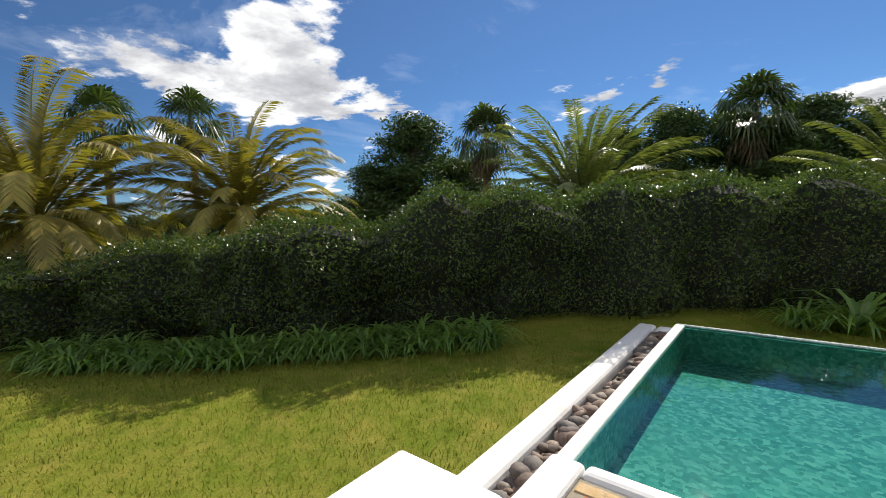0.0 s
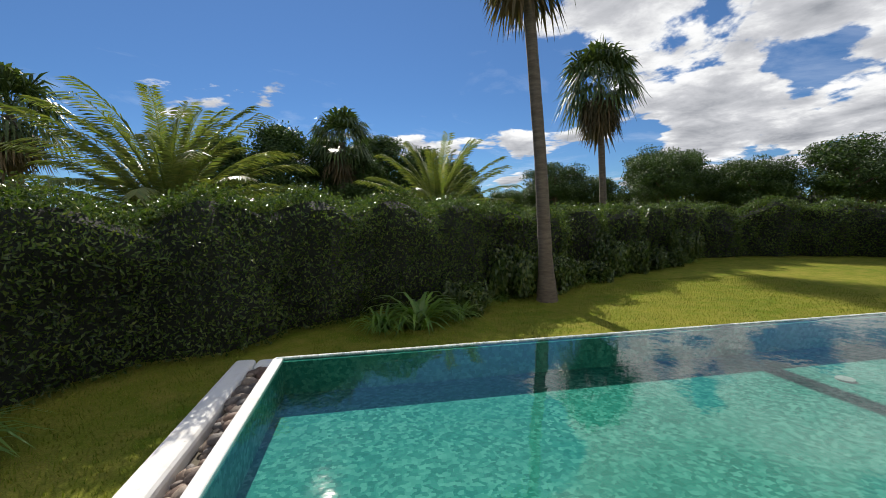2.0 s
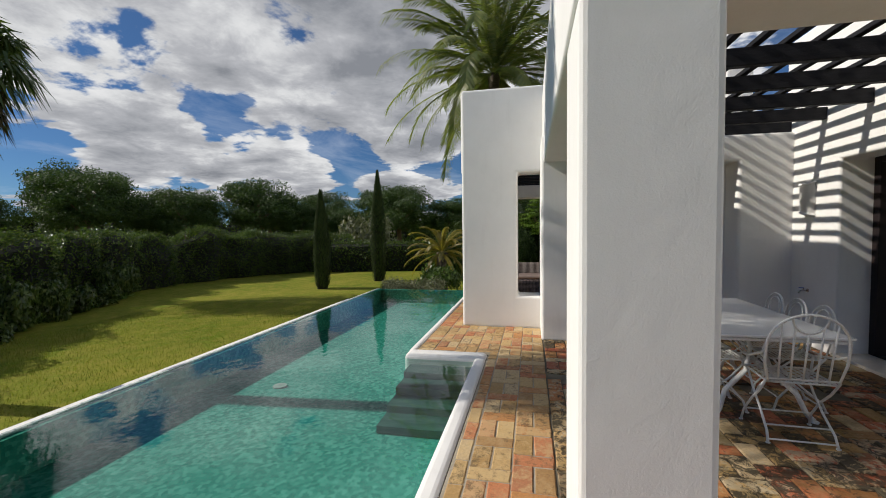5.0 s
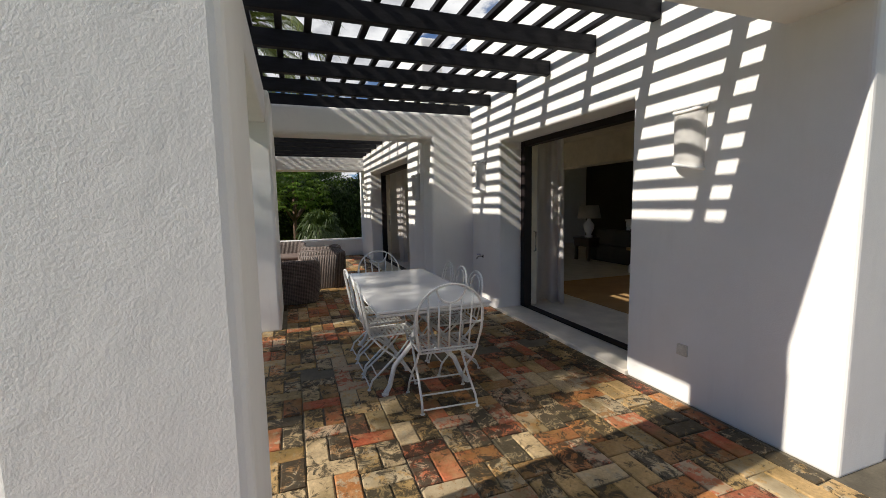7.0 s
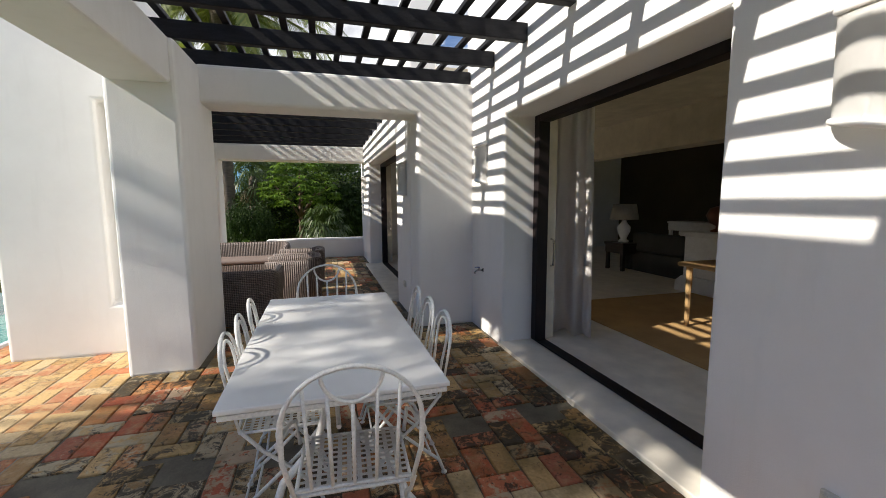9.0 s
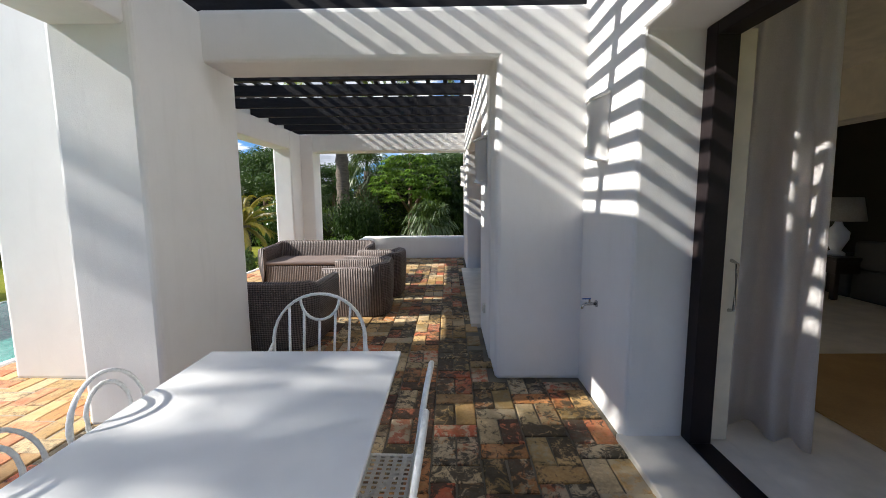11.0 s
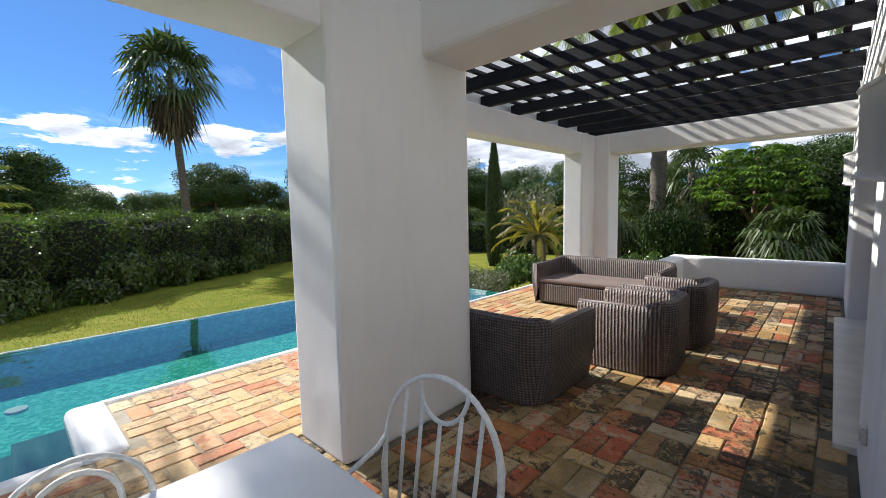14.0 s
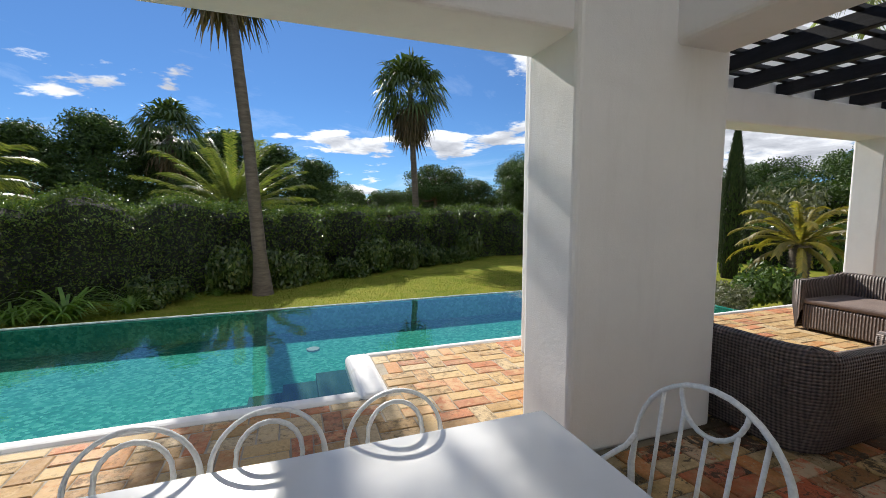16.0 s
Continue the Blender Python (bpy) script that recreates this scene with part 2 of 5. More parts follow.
def grass_mat():
    m, t, b = base("lawn grass")
    v = coords(t)
    c = mix_color(t, ramp(t, noise_fac(t, v, 0.55, 6.0, 0.6), [(0.35, 0.0), (0.68, 1.0)]), (0.112, 0.162, 0.016), (0.20, 0.21, 0.030))
    c = mix_color(t, ramp(t, noise_fac(t, v, 3.2, 6.0, 0.65), [(0.4, 0.0), (0.75, 0.6)]), c, (0.33, 0.26, 0.065))
    c = mix_color(t, 1.0, c, ramp(t, noise_fac(t, v, 55.0, 4.0, 0.7), [(0.25, 0.55), (0.75, 1.35)]), "MULTIPLY")
    t.links.new(c, b.inputs["Base Color"])
    b.inputs["Roughness"].default_value = 0.9
    b.inputs["Specular IOR Level"].default_value = 0.03
    h = math_node(t, "ADD", noise_fac(t, v, 70.0, 4.0, 0.7), math_node(t, "MULTIPLY", noise_fac(t, v, 9.0, 3.0), 0.8))
    add_bump(t, b, h, 0.35, 0.012)
    return m


def leaf_mat(name, cols, rough=0.45, trans=0.25, spec=0.5):
    m, t, b = base(name)
    r = random_fac(t)
    n = len(cols)
    c = ramp(t, r, [(i / (n - 1), k) for i, k in enumerate(cols)])
    c = mix_color(t, 1.0, c, ramp(t, noise_fac(t, coords(t), 1.4, 4.0), [(0.3, 0.7), (0.7, 1.25)]), "MULTIPLY")
    t.links.new(c, b.inputs["Base Color"])
    b.inputs["Roughness"].default_value, b.inputs["Specular IOR Level"].default_value = rough, spec
    if trans:
        tl = t.nodes.new("ShaderNodeBsdfTranslucent")
        t.links.new(mix_color(t, 1.0, c, (1.3, 1.5, 0.55), "MULTIPLY"), tl.inputs[0])
        mx = node(t, "ShaderNodeMixShader", Fac=trans)
        mx.inputs[0].default_value = trans
        t.links.new(b.outputs[0], mx.inputs[1])
        t.links.new(tl.outputs[0], mx.inputs[2])
        t.links.new(mx.outputs[0], t.nodes["Material Output"].inputs[0])
    return m


STUCCO = stucco_mat("white stucco", False)
STUCCO_WORN = stucco_mat("weathered white stucco", True)
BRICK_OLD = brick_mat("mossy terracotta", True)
BRICK_POOL = brick_mat("terracotta", False)
MORTAR = mat("mortar", (0.20, 0.17, 0.12), (0.10, 0.085, 0.06), 0.95, fine=80, bump=0.4)
WATER = water_mat()
MOSAIC = mosaic_mat()
STEP_STONE = mat("green slate", (0.035, 0.085, 0.075), (0.07, 0.13, 0.11), 0.9, scale=3.0, stretch=(5, 1, 5), fine=30, spec=0.0)
GRASS = grass_mat()
BLACK_WOOD = mat("black stained timber", (0.008, 0.008, 0.010), (0.016, 0.016, 0.020), 0.6, scale=5, stretch=(1, 1, 6), fine=40, bump=0.25, spec=0.25)
DARK_METAL = mat("dark bronze aluminium", (0.012, 0.009, 0.010), (0.020, 0.013, 0.013), 0.5, 0.0, bump=0.0, spec=0.2)
MARBLE = mat("cream limestone", (0.80, 0.75, 0.66), (0.73, 0.67, 0.57), 0.35, scale=1.6, fine=5, bump=0.0)
STILE = mat("cream painted timber", (0.68, 0.62, 0.50), (0.62, 0.56, 0.45), 0.6, scale=1.0, fine=5, bump=0.0)
ROOM_FLOOR = mat("polished limestone", (0.82, 0.76, 0.66), (0.74, 0.68, 0.57), 0.28, scale=1.6, fine=5, bump=0.0)
ROOM_WALL = mat("cream plaster", (0.60, 0.54, 0.42), (0.54, 0.48, 0.37), 0.9, scale=1.0, fine=5, bump=0.0)
# plaster tone with the dimness of the room's far end painted in
ROOM_DIMNESS = mat("dark olive plaster", (0.07, 0.06, 0.037), (0.05, 0.043, 0.026), 0.9, scale=1.0, bump=0.05)
WHITE_IRON = mat("white painted iron", (0.80, 0.80, 0.78), (0.72, 0.72, 0.70), 0.38, scale=9, fine=90, bump=0.08, dist=0.002)
TABLE_WHITE = mat("white enamelled tabletop", (0.82, 0.82, 0.81), (0.80, 0.80, 0.79), 0.18, scale=4, fine=2, bump=0.0)
CERAMIC = mat("white plaster ceramic", (0.82, 0.81, 0.79), (0.80, 0.79, 0.77), 0.6, fine=1.0, bump=0.0)
CHROME = mat("worn chrome", (0.55, 0.54, 0.52), (0.42, 0.41, 0.40), 0.25, 1.0, bump=0.05)
BLUE_PLASTIC = mat("blue plastic", (0.02, 0.09, 0.35), None, 0.4, bump=0.0)
IVORY = mat("ivory plastic", (0.70, 0.67, 0.58), None, 0.4, bump=0.0)
CURTAIN = mat("white linen", (0.88, 0.86, 0.85), (0.82, 0.80, 0.79), 0.9, scale=6, fine=160, bump=0.15)
tl_ = CURTAIN.node_tree.nodes.new("ShaderNodeBsdfTranslucent")
tl_.inputs[0].default_value = (0.80, 0.76, 0.74, 1)
mx_ = CURTAIN.node_tree.nodes.new("ShaderNodeMixShader")
mx_.inputs[0].default_value = 0.40
CURTAIN.node_tree.links.new(CURTAIN.node_tree.nodes["Principled BSDF"].outputs[0], mx_.inputs[1])
CURTAIN.node_tree.links.new(tl_.outputs[0], mx_.inputs[2])
CURTAIN.node_tree.links.new(mx_.outputs[0], CURTAIN.node_tree.nodes["Material Output"].inputs[0])
RUG = mat("sisal rug", (0.46, 0.29, 0.12), (0.38, 0.23, 0.09), 0.95, fine=120, bump=0.4)
HEDGE_LEAF = leaf_mat("hedge leaf", [(0.032, 0.058, 0.015), (0.054, 0.090, 0.022), (0.092, 0.132, 0.030), (0.040, 0.068, 0.017), (0.12, 0.145, 0.034)], 0.26, 0.32, 0.5)
# near-black colour that stands for the shade deep between leaves
FOLIAGE_SHADE = mat("hedge interior", (0.010, 0.014, 0.006), (0.018, 0.022, 0.010), 0.95, bump=0.5, dist=0.05)


# ---- building blocks ----
def finish(ob_name, bm, material, smooth=False):
    me = bpy.data.meshes.new(ob_name)
    bm.to_mesh(me)
    bm.free()
    if smooth:
        for p in me.polygons:
            p.use_smooth = True
    if material:
        me.materials.append(material)
    return me


def part(name, bm, material, parent=None, label="", smooth=False):
    """Links a bmesh as one mesh object under a thing or a part."""
    ob = new(name, finish(name, bm, material, smooth))
    if parent is not None:
        ob.parent = parent
    return tagged(ob, label)


def box(bm, lo, hi, bevel=0.0, seg=2):
    vs = [bm.verts.new((x, y, z)) for x in (lo[0], hi[0]) for y in (lo[1], hi[1]) for z in (lo[2], hi[2])]
    fs = [bm.faces.new([vs[i] for i in f]) for f in ((0, 1, 3, 2), (4, 6, 7, 5), (0, 4, 5, 1), (2, 3, 7, 6), (0, 2, 6, 4), (1, 5, 7, 3))]
    if bevel:
        es = {e for f in fs for e in f.edges}
        bmesh.ops.bevel(bm, geom=list(es), offset=bevel, segments=seg, profile=0.5, affect="EDGES")
    return bm


def boxed(lo, hi, bevel=0.0, seg=2):
    return box(bmesh.new(), lo, hi, bevel, seg)


def tube(bm, pts, r, sides=6, flat=1.0, closed=False):
    """A bar that follows pts; r may be a number or one radius for each point."""
    pts = [Vector(p) for p in pts]
    rings = []
    n = len(pts)
    up = Vector((0, 0, 1))
    for i, p in enumerate(pts):
        a = pts[i - 1] if (i or closed) else p
        c = pts[(i + 1) % n] if (i + 1 < n or closed) else p
        d = (c - a).normalized()
        s = d.cross(up)
        if s.length < 0.05:
            s = d.cross(Vector((1, 0, 0)))
        s.normalize()
        u = s.cross(d)
        rad = r[i] if isinstance(r, (list, tuple)) else r
        rings.append([bm.verts.new(p + (s * math.cos(k * math.tau / sides) + u * math.sin(k * math.tau / sides) * flat) * rad) for k in range(sides)])
    for i in range(n if closed else n - 1):
        a, c = rings[i], rings[(i + 1) % n]
        for k in range(sides):
            bm.faces.new((a[k], a[(k + 1) % sides], c[(k + 1) % sides], c[k]))
    if not closed:
        bm.faces.new(rings[0][::-1])
        bm.faces.new(rings[-1])
    return bm


def slab_wall(name, axis, t0, t1, u0, u1, z0, z1, holes=(), bevel=0.03, material=None, label="white stucco wall with softly rounded edges"):
    """A wall of thickness t0..t1 across the axis, u0..u1 along it, with openings (u0, u1, z0, z1) cut through."""
    us = sorted({u0, u1, *[min(max(h[i], u0), u1) for h in holes for i in (0, 1)]})
    zs = sorted({z0, z1, *[min(max(h[i], z0), z1) for h in holes for i in (2, 3)]})
    bm = bmesh.new()
    at = {}

    def vert(t, u, z):
        k = (t, u, z)
        if k not in at:
            at[k] = bm.verts.new((t, u, z) if axis == "x" else (u, t, z))
        return at[k]

    def solid(i, j):
        if not (0 <= i < len(us) - 1 and 0 <= j < len(zs) - 1):
            return False
        cu, cz = (us[i] + us[i + 1]) / 2, (zs[j] + zs[j + 1]) / 2
        return not any(h[0] < cu < h[1] and h[2] < cz < h[3] for h in holes)

    for i in range(len(us) - 1):
        for j in range(len(zs) - 1):
            if not solid(i, j):
                continue
            a, b_, c, d = us[i], us[i + 1], zs[j], zs[j + 1]
            for t in (t0, t1):
                bm.faces.new([vert(t, a, c), vert(t, b_, c), vert(t, b_, d), vert(t, a, d)])
            for di, dj, p, q in ((-1, 0, (a, c), (a, d)), (1, 0, (b_, c), (b_, d)), (0, -1, (a, c), (b_, c)), (0, 1, (a, d), (b_, d))):
                if not solid(i + di, j + dj):
                    bm.faces.new([vert(t0, *p), vert(t0, *q), vert(t1, *q), vert(t1, *p)])
    bmesh.ops.recalc_face_normals(bm, faces=bm.faces[:])
    bmesh.ops.dissolve_limit(bm, angle_limit=0.02, verts=bm.verts[:], edges=bm.edges[:])
    if bevel:
        sharp = [e for e in bm.edges if len(e.link_faces) == 2 and e.calc_face_angle() > 0.5]
        bmesh.ops.bevel(bm, geom=sharp, offset=bevel, segments=3, profile=0.5, affect="EDGES")
    ob = new(name, finish(name, bm, material or STUCCO))
    return tagged(ob, label, "wall", kind="structure")


def prism(profile, axis, a, b, bevel=0.025):
    """An outline in the plane across the axis, drawn out from a to b."""
    bm = bmesh.new()
    put = (lambda p, s: (s, p[0], p[1])) if axis == "x" else (lambda p, s: (p[0], s, p[1]))
    lo = [bm.verts.new(put(p, a)) for p in profile]
    hi = [bm.verts.new(put(p, b)) for p in profile]
    bm.faces.new(lo)
    bm.faces.new(hi)
    n = len(profile)
    for i in range(n):
        bm.faces.new((lo[i], lo[(i + 1) % n], hi[(i + 1) % n], hi[i]))
    bmesh.ops.recalc_face_normals(bm, faces=bm.faces[:])
    if bevel:
        bmesh.ops.bevel(bm, geom=bm.edges[:], offset=bevel, segments=3, profile=0.5, affect="EDGES")
    return bm


def structure(name, bm, material, label, category="wall", smooth=False):
    return tagged(part(name, bm, material, None, label, smooth), category=category, kind="structure")


# ---- the white house: walls, piers and beams ----
SOFFIT, LEDGE, PARAPET = 2.48, 2.86, 3.77
structure("wall_pier_1", boxed((2.09, 0.86, -0.02), (2.66, 1.40, 2.50), 0.035, 3), STUCCO, "square white stucco pier at the terrace front", "pier")
structure("wall_beam_front_1", prism([(0.96, SOFFIT), (1.415, SOFFIT), (1.415, 3.60), (1.24, 3.60), (1.24, LEDGE), (0.96, LEDGE)], "x", 2.085, 7.2), STUCCO,
          "white stucco front beam with a parapet above", "beam")
structure("wall_pier_2", boxed((6.295, 0.912, -0.02), (7.48, 1.448, 2.85), 0.035, 3), STUCCO, "broad white stucco pier at the terrace front", "pier")
slab_wall("wall_fin", "x", 7.0, 7.45, 1.38, 2.68, -0.02, PARAPET + 0.004, [(1.0, 1.80, 0.50, 2.45)], 0.04, label="white stucco end wall with a tall slit window")
slab_wall("wall_cross", "x", 7.003, 7.45, -2.06, 0.95, -0.02, LEDGE, [(-1.29, 1.2, -0.5, SOFFIT)], 0.04, label="white stucco cross wall with a wide opening")
structure("wall_beam_cross", boxed((2.12, -2.0, SOFFIT), (2.63, 0.98, LEDGE), 0.03, 3), STUCCO, "white stucco cross beam from house to pier", "beam")
slab_wall("wall_house_1", "y", -2.40, -1.965, 2.20, 7.2, -0.02, 4.1, [(3.73, 6.11, -0.5, 2.34)], 0.025, label="white stucco house wall with a wide glazed door opening")
slab_wall("wall_house_2", "y", -1.64, -1.275, 7.40, 13.95, -0.02, 4.09, [(8.38, 12.15, -0.5, 2.36)], 0.04, label="white stucco house wall with a second wide door opening")
# the opening in this unseen wall is added to brighten the room
slab_wall("wall_house_west", "x", 2.205, 2.55, -9.5, -2.28, -0.02, 4.08, [(-8.6, -3.0, 0.5, 2.6)], 0.03, label="white stucco end wall of the house with an added fill-light opening")
slab_wall("wall_house_east", "x", 13.6, 13.94, -9.5, -1.60, -0.02, 4.08, (), 0.03, label="white stucco end wall of the house")
slab_wall("wall_house_back", "y", -9.8, -9.45, 2.21, 13.93, -0.02, 4.07, (), 0.03, label="white stucco back wall of the house")
structure("wall_beam_front_2", prism([(2.36, SOFFIT), (2.72, SOFFIT), (2.72, PARAPET), (2.50, PARAPET), (2.50, LEDGE), (2.36, LEDGE)], "x", 7.2, 13.5), STUCCO,
          "white stucco front beam with a parapet above", "beam")
structure("wall_pier_3", boxed((12.50, 2.34, -0.02), (13.40, 2.715, 2.85), 0.03, 3),
          STUCCO, "white stucco corner pier at the terrace end", "pier")
structure("wall_pier_4", boxed((13.06, 2.06, -0.02), (13.57, 2.60, 2.848), 0.03, 3), STUCCO, "white stucco corner pier at the terrace end", "pier")
structure("wall_beam_far", boxed((13.08, -1.45, SOFFIT), (13.56, 2.2, LEDGE), 0.03, 3), STUCCO, "white stucco beam at the terrace end", "beam")
structure("wall_low", boxed((13.82, -1.5, -0.02), (14.12, 1.20, 0.52), 0.05, 3), STUCCO, "low white stucco garden wall at the terrace end", "wall")
structure("wall_low_return", boxed((12.95, 0.93, -0.02), (13.90, 1.19, 0.515), 0.05, 3), STUCCO, "low white stucco wall return behind the sofa", "wall")
structure("wall_terrace_west", boxed((-1.77, -6.0, -0.8), (-1.03, 1.63, 0.12), 0.05, 3), STUCCO_WORN, "low broad white stucco retaining wall beside the lawn", "wall")

# house inside: floor, ceiling
structure("floor_room", boxed((2.5, -9.5, -0.05), (13.65, -2.22, 0.03)), ROOM_FLOOR, "polished cream limestone room floor", "floor")
structure("floor_room_2", boxed((7.25, -2.218, -0.05), (13.65, -1.6, 0.029)), ROOM_FLOOR, "polished cream limestone room floor", "floor")
structure("ceiling_room", boxed((2.5, -9.5, 2.95), (13.65, -2.25, 3.1)), ROOM_WALL, "cream plaster ceiling of the room", "ceiling")
structure("ceiling_room_2", boxed((7.25, -2.245, 2.952), (13.65, -1.6, 3.1)), ROOM_WALL, "cream plaster ceiling of the room", "ceiling")
# sheet over the back wall, coloured dark to carry the room's shade
structure("wall_room_lining", boxed((2.553, -9.44, 0.031), (13.595, -9.40, 2.949)), ROOM_DIMNESS, "back wall of the room, its dimness painted in dark olive", "wall")
structure("wall_room_beam", boxed((6.6, -6.1, 2.35), (13.59, -5.7, 2.949)), ROOM_WALL, "cream plaster beam across the room", "beam")
structure("sill_1", boxed((3.70, -2.56, -0.02), (6.14, -1.93, 0.035), 0.008), MARBLE, "cream limestone door sill", "sill")
structure("sill_2", boxed((8.36, -1.66, -0.02), (12.17, -1.17, 0.035), 0.008), MARBLE, "cream limestone door sill", "sill")


# ---- pool ----
WATER_Z, POOL_FLOOR = -0.035, -0.41
PX0, PX1, PY0, PY1 = -0.98, 11.15, 2.24, 5.64
pool = structure("pool", boxed((PX0 - 0.1, 2.0, POOL_FLOOR - 0.2), (PX1 + 0.1, 5.72, POOL_FLOOR)), MOSAIC, "pool floor of green glass mosaic under clear water", "pool")
part("pool_wall", boxed((PX0 - 0.1, 5.64, POOL_FLOOR + 0.002), (PX1 + 0.1, 5.74, -0.052)), MOSAIC, pool)
part("pool_wall", boxed((PX0 - 0.02, 2.2, POOL_FLOOR + 0.003), (PX0, 5.62, -0.06)), MOSAIC, pool)
part("pool_wall", boxed((PX0, 2.20, POOL_FLOOR + 0.003), (5.26, 2.235, -0.06)), MOSAIC, pool)
part("pool_wall", boxed((5.26, 2.236, POOL_FLOOR + 0.003), (5.29, 3.08, -0.06)), MOSAIC, pool)
part("pool_wall", boxed((5.29, 3.06, POOL_FLOOR + 0.003), (PX1, 3.10, -0.06)), MOSAIC, pool)
part("pool_wall", boxed((PX1, 3.06, POOL_FLOOR + 0.003), (PX1 + 0.08, 5.62, -0.053)), MOSAIC, pool)
for k in range(4):
    part("pool_step", boxed((5.255 - 0.30 * (k + 1), 2.238, POOL_FLOOR + 0.004 + 0.0005 * k), (5.258 - 0.30 * k, 3.06, -0.10 - 0.075 * k), 0.006), STEP_STONE, pool, "dark green slate pool step")


def tile_row():
    """The narrow white mosaic along the overflow edges."""
    bm = bmesh.new()
    x = PX0 - 0.08
    while x < PX1 + 0.06:
        for y in (5.704,):
            box(bm, (x, y, -0.05), (x + 0.036, y + 0.034, -0.026 + random.uniform(-0.002, 0.002)))
        x += 0.04
    return bm


DRAIN = mat("dull white plastic", (0.40, 0.42, 0.40), None, 0.8, bump=0.0, spec=0.0)
OVERFLOW = mat("pale wet mosaic", (0.62, 0.66, 0.62), (0.42, 0.52, 0.50), 0.15, scale=9, bump=0.0, vary=0.2)
tagged(part("overflow_edge_tile", tile_row(), OVERFLOW, pool, "pale mosaic overflow edge, wet"), kind="stuff")
wbm = bmesh.new()
outline = [(PX0 - 0.01, 2.23), (5.27, 2.23), (5.27, 3.07), (PX1 + 0.02, 3.07), (PX1 + 0.02, 5.700), (PX0 - 0.01, 5.700)]
wbm.faces.new([wbm.verts.new((x, y, WATER_Z)) for x, y in outline])
water = structure("water", wbm, WATER, "clear still pool water with faint ripples", "water")
water.visible_shadow = False


def disc(bm, c, r, h, n=24):
    top = [bm.verts.new((c[0] + r * math.cos(i * math.tau / n), c[1] + r * math.sin(i * math.tau / n), c[2] + h)) for i in range(n)]
    bot = [bm.verts.new((v.co.x, v.co.y, c[2])) for v in top]
    bm.faces.new(top)
    for i in range(n):
        bm.faces.new((bot[i], bot[(i + 1) % n], top[(i + 1) % n], top[i]))
    return bm


tagged(part("pool_drain", disc(bmesh.new(), (5.0, 4.72, POOL_FLOOR - 0.001), 0.085, 0.02), DRAIN, None, "round white drain cover on the pool floor"), category="drain")

COPING = "smooth white rounded pool coping"
structure("coping_west", boxed((-1.10, -6.0, -0.5), (-0.88, 2.245, 0.022), 0.04, 3), STUCCO_WORN, COPING, "coping")
structure("coping_west_pool", boxed((-1.10, 2.246, -0.6), (-0.985, 5.74, -0.028), 0.02, 3), STUCCO_WORN, COPING, "coping")
structure("coping_south", boxed((-0.879, 2.12, -0.5), (5.26, 2.262, 0.020), 0.045, 3), STUCCO, COPING, "coping")
structure("coping_nose", boxed((5.24, 2.12, -0.5), (5.50, 3.14, 0.024), 0.06, 4), STUCCO_WORN, COPING, "coping")
structure("coping_south_east", boxed((5.44, 3.05, -0.5), (14.12, 3.142, 0.019), 0.035, 3), STUCCO, COPING, "coping")
structure("pool_outer_wall", boxed((-1.09, 5.742, -1.0), (PX1 + 0.1, 5.80, -0.04), 0.012), STUCCO, "white outer face of the overflow wall", "wall")
structure("gutter_wall_west", boxed((-1.79, 1.565, -1.0), (-1.52, 6.70, -0.33), 0.06, 3), STUCCO_WORN, "rounded white stucco gutter wall beside the lawn", "wall")
structure("gutter_wall_north", boxed((-1.515, 6.44, -1.0), (PX1 + 0.1, 6.699, -0.34), 0.06, 3), STUCCO_WORN, "rounded white stucco gutter wall beside the lawn", "wall")
gutter = structure("gutter_bed", boxed((-1.56, 1.562, -0.9), (-1.08, 6.5, -0.47)), MORTAR, "overflow gutter filled with dark river pebbles", "gutter")

def pebble_mat():
    m, t, b = base("river pebble")
    c = ramp(t, random_fac(t), [(0.0, (0.085, 0.078, 0.075)), (0.28, (0.19, 0.125, 0.09)), (0.5, (0.125, 0.115, 0.11)), (0.72, (0.27, 0.205, 0.15)), (1.0, (0.15, 0.085, 0.062))])
    c = mix_color(t, 1.0, c, ramp(t, noise_fac(t, coords(t), 2.2, 6.0, 0.65), [(0.3, 0.65), (0.7, 1.25)]), "MULTIPLY")
    t.links.new(c, b.inputs["Base Color"])
    b.inputs["Roughness"].default_value = 0.7
    add_bump(t, b, noise_fac(t, coords(t), 6.0, 5.0), 0.25, 0.02)
    return m


PEBBLE = pebble_mat()


def pebble_mesh(seed):
    rnd = random.Random(seed)
    bm = bmesh.new()
    bmesh.ops.create_icosphere(bm, subdivisions=2, radius=1.0)
    off = Vector((rnd.uniform(0, 50), 3, 7))
    for v in bm.verts:
        v.co *= 1.0 + 0.28 * noise.noise(v.co * 0.9 + off)
        v.co.x *= 1.25
        v.co.z *= 0.68
    return finish("pebble", bm, PEBBLE, True)


PEBBLES = [pebble_mesh(i) for i in range(6)]
rnd = random.Random(4)
for i in range(290):
    ob = new("pebble", rnd.choice(PEBBLES))
    ob.parent = gutter
    s = rnd.choice([0.035, 0.042, 0.05, 0.055, 0.07, 0.085])
    lay = rnd.random()
    ob.matrix_basis = Matrix.LocRotScale((rnd.uniform(-1.48, -1.15), rnd.uniform(1.62, 6.38), -0.455 + s * 0.4 + 0.07 * lay), Euler((rnd.uniform(-0.4, 0.4), rnd.uniform(-0.4, 0.4), rnd.uniform(0, 6.3))), (s, s, s))

